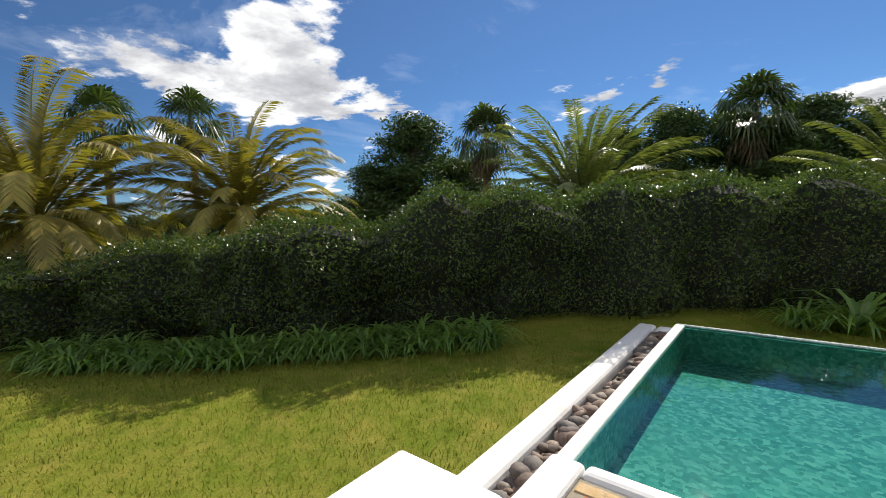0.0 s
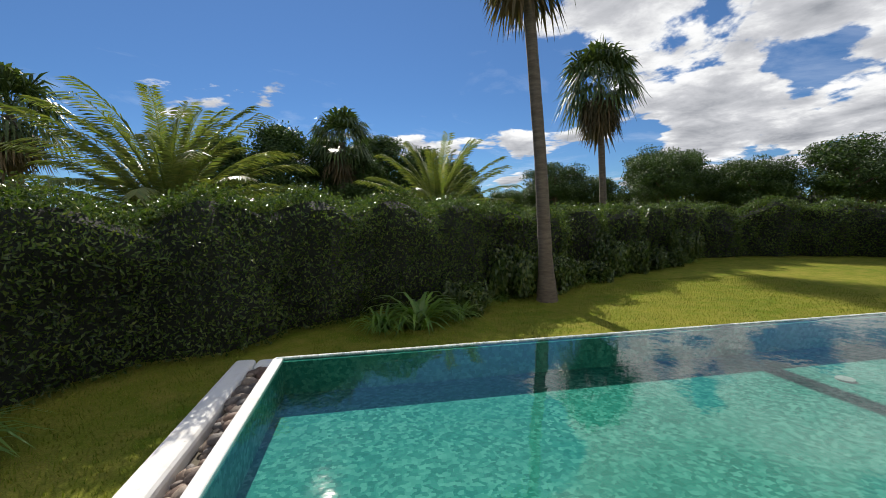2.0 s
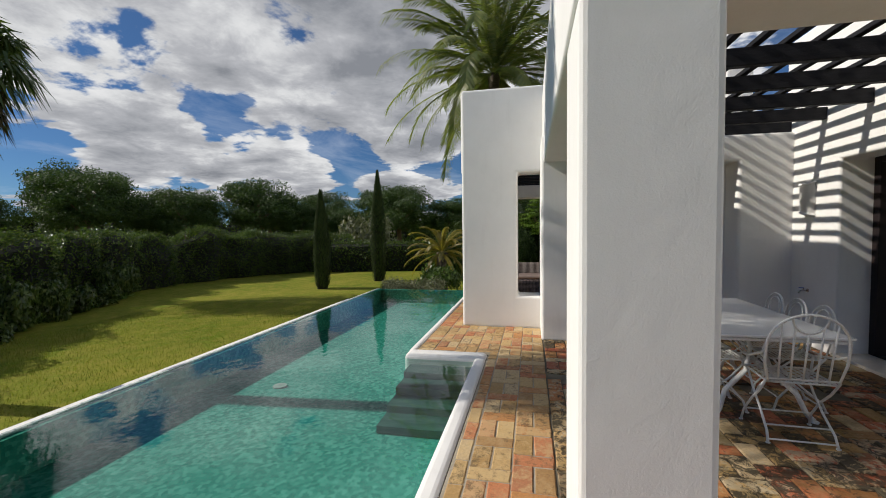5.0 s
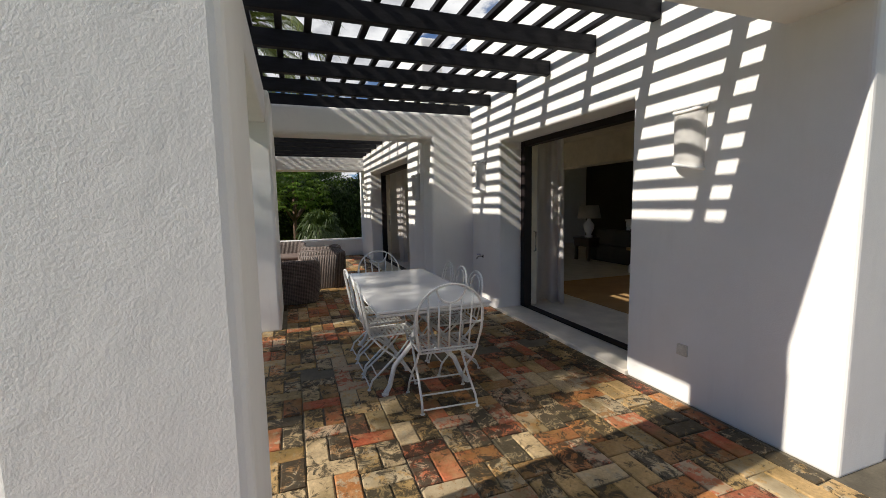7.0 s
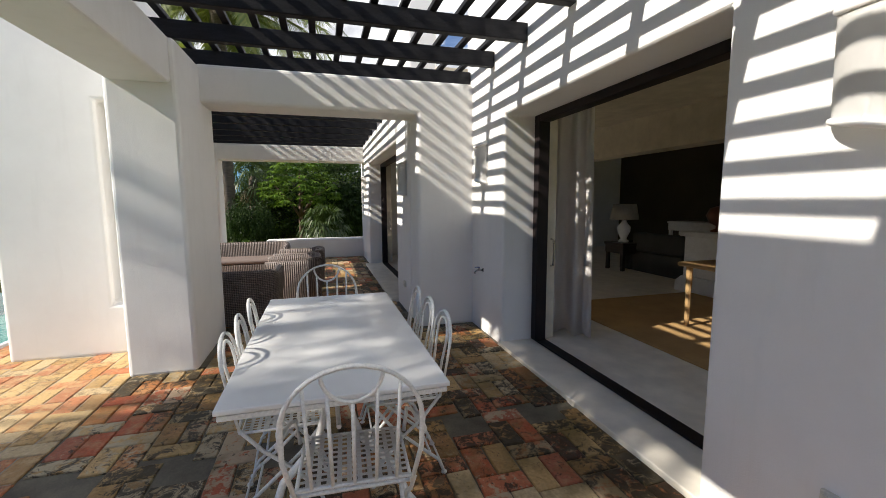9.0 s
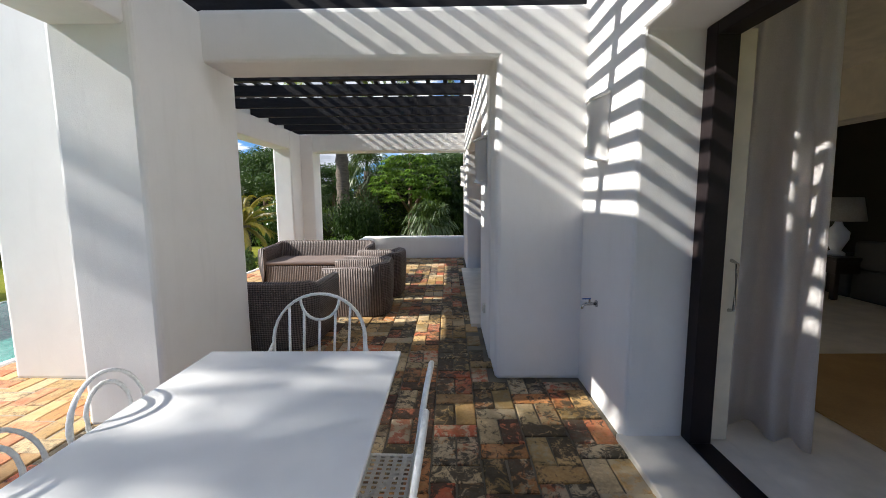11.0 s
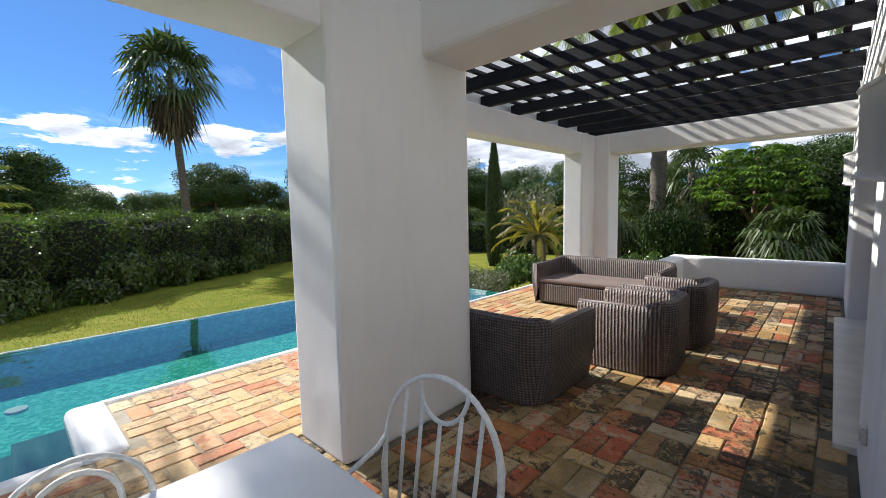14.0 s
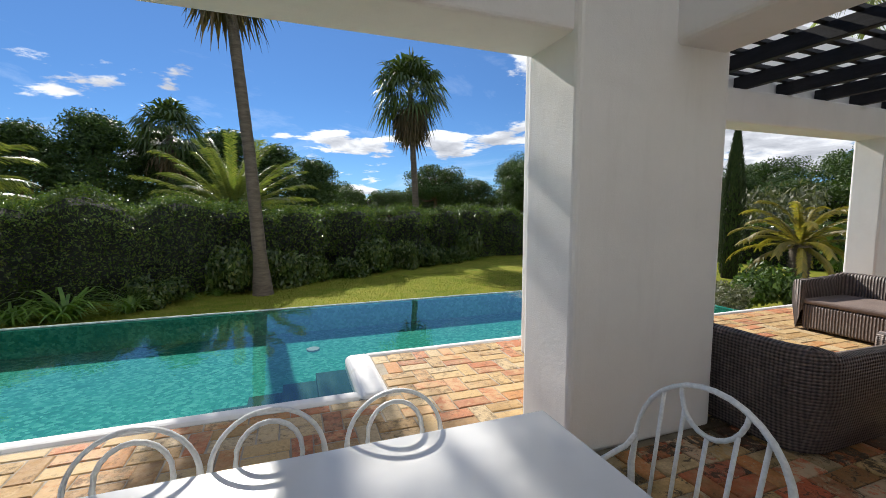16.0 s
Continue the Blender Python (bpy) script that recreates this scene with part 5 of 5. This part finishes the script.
    bar("stretcher", [(-hw * 0.92, 0.135, 0.11), (hw * 0.92, 0.135, 0.11)], R * 0.8)
    return tagged(root, label, "chair", "chairs round the table")


end_chair = iron_chair("garden_armchair", True, True, "white iron folding armchair with a barred hoop back")
end_chair.matrix_basis = pose(5.66, -0.23, 0, 0, 0, 90)
copy_thing(end_chair, pose(3.88, -0.30, 0, 0, 0, -93))
side_chair = iron_chair("garden_chair", False, False, "white iron folding chair with a double hoop back, tucked in")
side_chair.matrix_basis = pose(4.35, -0.01, 0, 0, 0, 180)
for x in (4.71, 5.10):
    copy_thing(side_chair, pose(x, -0.01, 0, 0, 0, 180 + random.uniform(-3, 3)))
for x in (4.44, 4.80, 5.16):
    copy_thing(side_chair, pose(x, -0.59, 0, 0, 0, random.uniform(-3, 3)))


# ---- wicker seats ----
def wicker_mat(name, bands, ribs_scale, share, dark, light, depth):
    """Woven cane: level bands and upright ribs, in the given share."""
    m, t, b = base(name)
    v = coords(t)
    waves = []
    for direction, scale in (("Z", bands), ("X", ribs_scale), ("Y", ribs_scale)):
        w = node(t, "ShaderNodeTexWave", Scale=scale, Distortion=0.6, Detail=1.0)
        w.bands_direction = direction
        t.links.new(v, w.inputs["Vector"])
        waves.append(w.outputs[1])
    tc = t.nodes.new("ShaderNodeTexCoord")
    sep = t.nodes.new("ShaderNodeSeparateXYZ")
    t.links.new(tc.outputs["Normal"], sep.inputs[0])
    facing_x = math_node(t, "GREATER_THAN", math_node(t, "ABSOLUTE", sep.outputs[0]), math_node(t, "ABSOLUTE", sep.outputs[1]))
    ribs = math_node(t, "ADD", math_node(t, "MULTIPLY", facing_x, waves[2]), math_node(t, "MULTIPLY", math_node(t, "SUBTRACT", 1.0, facing_x), waves[1]))
    h = math_node(t, "ADD", math_node(t, "MULTIPLY", waves[0], 1.0 - share), math_node(t, "MULTIPLY", ribs, share))
    c = mix_color(t, ramp(t, h, [(0.15, 0.0), (0.85, 1.0)]), dark, light)
    c = mix_color(t, 1.0, c, ramp(t, noise_fac(t, v, 30.0, 4.0), [(0.3, 0.7), (0.7, 1.25)]), "MULTIPLY")
    c = mix_color(t, 1.0, c, ramp(t, noise_fac(t, v, 3.0, 4.0), [(0.3, 0.82), (0.7, 1.12)]), "MULTIPLY")
    t.links.new(c, b.inputs["Base Color"])
    b.inputs["Roughness"].default_value = 0.5
    add_bump(t, b, h, 0.9, depth)
    return m


WICKER = wicker_mat("ribbed brown wicker", 24.0, 10.5, 0.85, (0.045, 0.032, 0.028), (0.21, 0.16, 0.14), 0.014)
WEAVE = wicker_mat("closely woven brown wicker", 15.0, 13.0, 0.45, (0.026, 0.019, 0.018), (0.18, 0.135, 0.122), 0.012)
CUSHION = mat("mauve brown cushion", (0.20, 0.15, 0.13), (0.16, 0.12, 0.105), 0.9, fine=120, bump=0.3)


def wicker_seat(name, w, d, h, label, group=""):
    """A tub seat: one bent wall runs round sides and back; it opens towards +y. Width along x."""
    root = new(name)
    r_out = 0.24
    n = 10

    def path(inset, ro):
        x, y0 = w / 2 - inset, -d / 2 + inset
        pts = [(-x, d / 2 - (0.0 if inset == 0 else 0.0))]
        pts += [(-x + ro + ro * math.cos(a), y0 + ro + ro * math.sin(a)) for a in [math.pi + math.pi / 2 * i / n for i in range(n + 1)]]
        pts += [(x - ro + ro * math.cos(a), y0 + ro + ro * math.sin(a)) for a in [1.5 * math.pi + math.pi / 2 * i / n for i in range(n + 1)]]
        pts.append((x, d / 2))
        return pts
    outer, inner = path(0.0, r_out), path(0.11, r_out - 0.08)
    bm = bmesh.new()
    cols = []
    m = len(outer)
    for i in range(m):
        f = abs(i / (m - 1) - 0.5) * 2
        top = h - 0.05 * max(0.0, f - 0.55) / 0.45
        ox, oy = outer[i]
        ix, iy = inner[i]
        mx, my = (ox + ix) / 2, (oy + iy) / 2
        k = 0.94
        cols.append([bm.verts.new(p) for p in ((ox * k, oy * k if i not in (0, m - 1) else oy, 0.015), (ox, oy, top * 0.55), (ox, oy, top - 0.06), (ox + (mx - ox) * 0.25, oy + (my - oy) * 0.25, top - 0.015), (mx, my, top),
                                               (ix + (mx - ix) * 0.25, iy + (my - iy) * 0.25, top - 0.015), (ix, iy, top - 0.06), (ix, iy, 0.25))])
    for a, b_ in zip(cols[:-1], cols[1:]):
        for j in range(7):
            bm.faces.new((a[j], b_[j], b_[j + 1], a[j + 1]))
    bm.faces.new(cols[0])
    bm.faces.new(cols[-1][::-1])
    bmesh.ops.recalc_face_normals(bm, faces=bm.faces[:])
    tub = w < 1.2
    for f in bm.faces:
        c, nn = f.calc_center_median(), f.normal
        outside = c.x * nn.x + (c.y - d / 2) * nn.y > 0.02
        f.material_index = 1 if outside and not (tub and abs(nn.x) > 0.8) else 0
    shell = part("wicker_shell", bm, WICKER, root, "woven brown wicker shell with a rolled top", True)
    shell.data.materials.append(WEAVE)
    x = w / 2 - 0.112
    part("seat_front", boxed((-x, -d / 2 + 0.12, 0.03), (x, d / 2 - 0.015, 0.33), 0.025, 3), WICKER, root)
    part("cushion", boxed((-x + 0.006, -d / 2 + 0.12, 0.331), (x - 0.006, d / 2 - 0.01, 0.40), 0.03, 3), CUSHION, root, "flat mauve brown seat cushion")
    for sx in (-1, 1):
        part("foot", boxed((sx * (x - 0.05) - 0.02, d / 2 - 0.08, 0.0), (sx * (x - 0.05) + 0.02, d / 2 - 0.04, 0.031)), WICKER, root)
    return tagged(root, label, "sofa" if w > 1.2 else "armchair", group)


sofa = wicker_seat("wicker_sofa", 1.88, 0.90, 0.68, "two-seat brown wicker sofa with a flat seat cushion")
sofa.matrix_basis = pose(11.16, 1.38, 0, 0, 0, 90)
copy_thing(sofa, pose(8.00, 1.28, 0, 0, 0, -90))
chair = wicker_seat("wicker_armchair", 0.84, 0.82, 0.67, "brown wicker tub armchair", "wicker armchairs")
chair.matrix_basis = pose(9.13, 0.23, 0, 0, 0, 3)
copy_thing(chair, pose(10.12, 0.18, 0, 0, 0, -3))

# frame for the added, unseen opening that lets fill light indoors
def fill_window():
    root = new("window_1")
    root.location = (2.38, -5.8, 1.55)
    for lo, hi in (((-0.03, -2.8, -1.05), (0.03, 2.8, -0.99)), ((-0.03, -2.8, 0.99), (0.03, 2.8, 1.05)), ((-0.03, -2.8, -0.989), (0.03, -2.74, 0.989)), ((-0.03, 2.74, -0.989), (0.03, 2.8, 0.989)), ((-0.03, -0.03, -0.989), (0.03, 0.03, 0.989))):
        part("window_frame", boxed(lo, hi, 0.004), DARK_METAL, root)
    return tagged(root, "added unseen opening in a dark bronze frame, lets daylight into the room", "window", kind="structure")


fill_window()

# ---- inside the room ----
DARK_WOOD = mat("dark wood", (0.045, 0.028, 0.018), (0.03, 0.02, 0.014), 0.4, bump=0.1)
OAK = mat("oak", (0.42, 0.27, 0.12), (0.34, 0.21, 0.09), 0.5, scale=4, stretch=(1, 8, 8), bump=0.1)
GREY_CLOTH = mat("grey brown cloth", (0.075, 0.068, 0.056), (0.055, 0.05, 0.042), 0.95, fine=120, bump=0.2)
SHADE = mat("linen lampshade", (0.34, 0.31, 0.26), None, 0.9, bump=0.1)
PINK = mat("rose cloth", (0.42, 0.17, 0.13), None, 0.95, bump=0.2)

rug = tagged(part("rug", boxed((3.4, -6.4, 0.031), (7.4, -3.35, 0.045), 0.004), RUG, None, "large sandy sisal rug on the stone floor"), category="rug")


def lathe(bm, prof, c, n=16):
    rings = [[bm.verts.new((c[0] + r * math.cos(k * math.tau / n), c[1] + r * math.sin(k * math.tau / n), c[2] + z)) for k in range(n)] for r, z in prof]
    for a, b_ in zip(rings[:-1], rings[1:]):
        for k in range(n):
            bm.faces.new((a[k], a[(k + 1) % n], b_[(k + 1) % n], b_[k]))
    bm.faces.new(rings[0][::-1])
    bm.faces.new(rings[-1])
    return bm


def table_lamp(x, y, z, s, label):
    root = new("table_lamp")
    root.location = (x, y, z)
    part("lamp_base", lathe(bmesh.new(), [(0.09 * s, 0), (0.09 * s, 0.03 * s), (0.05 * s, 0.06 * s), (0.11 * s, 0.2 * s), (0.115 * s, 0.28 * s), (0.05 * s, 0.36 * s), (0.03 * s, 0.42 * s)], (0, 0, 0)), CERAMIC, root, smooth=True)
    part("shade", lathe(bmesh.new(), [(0.25 * s, 0.42 * s), (0.20 * s, 0.70 * s)], (0, 0, 0), 24), SHADE, root, smooth=True)
    return tagged(root, label, "lamp")


def room_sofa():
    root = new("sofa")
    root.location = (8.5, -6.9, 0.03)
    part("body", boxed((-1.2, -0.45, 0.0), (1.0, 0.45, 0.42), 0.04, 3), GREY_CLOTH, root)
    part("backrest", boxed((-1.2, 0.22, 0.421), (1.0, 0.46, 0.80), 0.05, 3), GREY_CLOTH, root)
    part("armrest", boxed((1.001, -0.45, 0.0), (1.22, 0.46, 0.62), 0.05, 3), GREY_CLOTH, root)
    part("armrest", boxed((-1.42, -0.45, 0.0), (-1.201, 0.46, 0.62), 0.05, 3), GREY_CLOTH, root)
    return tagged(root, "grey-brown upholstered sofa in the dim room", "sofa")


room_sofa()
for x, m, lab in ((8.0, PINK, "rose red cushion on the sofa"), (8.35, CURTAIN, "white cushion on the sofa")):
    bm = boxed((-0.22, -0.09, -0.2), (0.22, 0.09, 0.2), 0.08, 3)
    ob = part("cushion", bm, m, None, lab, True)
    ob.matrix_basis = pose(x, -6.78, 0.66, -20, 0, 0)
    tagged(ob, category="cushion")


def console(x0, x1, y0, y1, top, label):
    root = new("console_table")
    root.location = (x0, y0, 0.03)
    w, d = x1 - x0, y1 - y0
    part("tabletop", boxed((0, 0, top - 0.05), (w, d, top), 0.006), WHITE_IRON, root)
    part("drawer_front", boxed((0.02, 0.02, top - 0.22), (w - 0.02, d - 0.02, top - 0.051), 0.004), WHITE_IRON, root)
    for x in (0.03, w - 0.10):
        for y in (0.03, d - 0.10):
            part("leg", boxed((x, y, 0), (x + 0.07, y + 0.07, top - 0.221), 0.006), WHITE_IRON, root)
    return tagged(root, label, "table")


console(8.2, 10.6, -8.9, -8.4, 0.95, "long white console table at the back of the room")
side = console(9.35, 9.95, -6.6, -6.1, 0.58, "small dark side table beside the sofa")
for o in side.children:
    o.data.materials[0] = DARK_WOOD
table_lamp(9.65, -6.35, 0.612, 1.15, "table lamp with a white vase base and linen shade")
table_lamp(9.0, -8.65, 0.982, 0.8, "small table lamp with a linen shade on the console")
tagged(part("picture", boxed((9.3, -9.395, 1.35), (9.75, -9.37, 1.95), 0.004), DARK_WOOD, None, "dark framed picture on the back wall"), category="picture")


def pedestal():
    root = new("fireplace_pedestal")
    root.location = (7.25, -6.05, 0.03)
    part("plinth", prism([(-0.42, 0.0), (0.42, 0.0), (0.42, 0.16), (0.30, 0.26), (-0.30, 0.26), (-0.42, 0.16)], "y", -0.5, 0.3, 0.01), WHITE_IRON, root)
    part("shaft", boxed((-0.29, -0.47, 0.261), (0.29, 0.27, 0.90), 0.01), WHITE_IRON, root)
    part("cornice", boxed((-0.37, -0.52, 0.901), (0.37, 0.33, 0.97), 0.015), WHITE_IRON, root)
    return tagged(root, "white painted moulded pedestal in the dim room", "pedestal")


pedestal()
ball = part("ornament", lathe(bmesh.new(), [(0.10, 0), (0.10, 0.02), (0.03, 0.05), (0.03, 0.09), (0.12, 0.14), (0.17, 0.25), (0.12, 0.36), (0.02, 0.40)], (0, 0, 0)), mat("red brown lacquer", (0.14, 0.05, 0.025), None, 0.3, bump=0.0), None, "red-brown turned ball ornament on the pedestal", True)
ball.location = (7.25, -6.1, 1.0)
tagged(ball, category="ornament")


def wood_table():
    root = new("wooden_table")
    root.location = (5.5, -4.58, 0.045)
    part("tabletop", boxed((-0.55, -0.45, 0.70), (0.55, 0.45, 0.745), 0.012), OAK, root)
    for sx in (-1, 1):
        for sy in (-1, 1):
            part("leg", tube(bmesh.new(), [(sx * 0.46, sy * 0.36, 0.0), (sx * 0.46, sy * 0.36, 0.70)], [0.025, 0.035], 8), OAK, root)
    return tagged(root, "light oak table on the rug", "table")


wood_table()


# ---- terrace floor ----
def terrace_slab():
    bm = bmesh.new()
    box(bm, (-0.885, -6.0, -0.35), (5.30, 2.14, -0.012))
    box(bm, (5.30, -6.0, -0.35), (14.1, 3.07, -0.0122))
    return bm


def pale_bed():
    bm = bmesh.new()
    box(bm, (-0.87, 1.452, -0.02), (5.45, 2.115, -0.0055))
    box(bm, (5.451, 1.452, -0.02), (13.95, 3.048, -0.0057))
    return bm


PALE_MORTAR = mat("pale mortar", (0.42, 0.37, 0.29), (0.26, 0.22, 0.16), 0.95, fine=80, bump=0.4)
floor = structure("floor_terrace", terrace_slab(), MORTAR, "old terracotta tile terrace with mortar joints, stained with moss", "floor")
part("mortar_bed", pale_bed(), PALE_MORTAR, floor, "pale mortar joints of the poolside tiles")


def brick_mesh(w, d, seed, material):
    rnd = random.Random(seed)
    g, c = 0.0045, 0.007
    x, y = w / 2 - g, d / 2 - g
    j = lambda: rnd.uniform(-0.005, 0.005)
    base_ = [(-x + j(), -y + j()), (x + j(), -y + j()), (x + j(), y + j()), (-x + j(), y + j())]
    vs = [(*p, -0.02) for p in base_] + [(*p, -0.005) for p in base_] + [(p[0] * (1 - c / x), p[1] * (1 - c / y), rnd.uniform(-0.002, 0.002)) for p in base_]
    fs = [(8, 9, 10, 11)]
    for a in (0, 4):
        fs += [(a + i, a + (i + 1) % 4, a + 4 + (i + 1) % 4, a + 4 + i) for i in range(4)]
    return vs, fs


TILE_SIZES = ((0.14, 0.28), (0.28, 0.14), (0.28, 0.105), (0.14, 0.21))


def lay_tiles():
    """Columns along x: one tile across, then two side by side, each column half a step from the next."""
    places = []

    def column(y, x0, x1, phase, walkway):
        x = x0 - 0.42 + (phase - x0) % 0.42
        while x < x1:
            for kind, px, py in ((0, 0.07, 0.14), (1, 0.28, 0.07), (1, 0.28, 0.21)):
                w = TILE_SIZES[kind][0]
                if x + px - w / 2 > x0 - 0.16 and x + px + w / 2 < x1 + 0.1:
                    places.append((x + px, y + py, kind, walkway))
            x += 0.42

    def course(y, x0, x1, kind, walkway):
        w, d = TILE_SIZES[kind]
        x = x0
        while x < x1:
            places.append((x + w / 2, y + d / 2, kind, walkway))
            x += w

    for k in range(-3, 9):
        column(-1.10 + 0.28 * k, 4.95, 13.85, 6.583 + 0.205 * (k % 2), False)
    for k in range(-2, 9):
        column(-1.234 + 0.28 * k, -0.75, 4.80, 3.64 + 0.23 * (k % 2), False)
    course(-1.934, -0.87, 4.7, 1, False)
    course(1.287, -0.87, 4.7, 1, False)
    for k in range(2):
        column(1.432 + 0.28 * k, -0.75, 13.9, 0.11 + 0.21 * k, True)
    course(1.995, -0.87, 5.3, 2, True)
    for k in range(2, 5):
        column(1.432 + 0.28 * k, 5.65, 13.9, 0.11 + 0.21 * k, True)
    course(2.834, 5.5, 13.9, 3, True)
    return places


def lay():
    rnd = random.Random(10)
    shared = {}
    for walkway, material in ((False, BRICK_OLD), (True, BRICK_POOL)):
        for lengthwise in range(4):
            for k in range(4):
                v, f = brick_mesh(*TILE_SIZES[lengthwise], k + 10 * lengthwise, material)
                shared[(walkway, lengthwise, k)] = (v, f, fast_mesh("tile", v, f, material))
    rest = {False: ([], []), True: ([], [])}
    blocks = [(2.1, 2.65, 0.87, 1.39), (6.4, 7.46, 0.92, 1.41), (7.02, 7.44, 1.4, 2.62), (7.02, 7.44, -2, -1.3), (12.52, 13.55, 2.08, 2.7), (3.72, 6.12, -2.1, -1.94)]
    counts = {False: 0, True: 0}
    for x, y, lw, walkway in lay_tiles():
        if any(a < x < b and c < y < d for a, b, c, d in blocks) or (y < -1.2 and x > 7.4) or (walkway and x < 5.4 and y > 2.11) or (x > 5.3 and y > 3.06):
            continue
        v, f, me = shared[(walkway, lw, rnd.randrange(4))]
        z = rnd.uniform(-0.0015, 0.0025)
        tilt = (rnd.uniform(-0.006, 0.006), rnd.uniform(-0.006, 0.006), rnd.uniform(-0.012, 0.012))
        near = (5.6 < x < 9.4 and -1.4 < y < 0.9) if not walkway else (2.6 < x < 7.2)
        if near and counts[walkway] < 148:
            counts[walkway] += 1
            ob = new("tile", me)
            ob.parent = floor
            ob.matrix_basis = Matrix.LocRotScale((x, y, z), Euler(tilt), None)
        else:
            m = Matrix.LocRotScale((x, y, z), Euler(tilt), None)
            vs, fs = rest[walkway]
            k = len(vs)
            vs += [tuple(m @ Vector(p)) for p in v]
            fs += [tuple(k + i for i in q) for q in f]
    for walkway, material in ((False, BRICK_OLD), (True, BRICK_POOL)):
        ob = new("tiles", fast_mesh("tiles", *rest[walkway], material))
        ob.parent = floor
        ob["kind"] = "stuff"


lay()
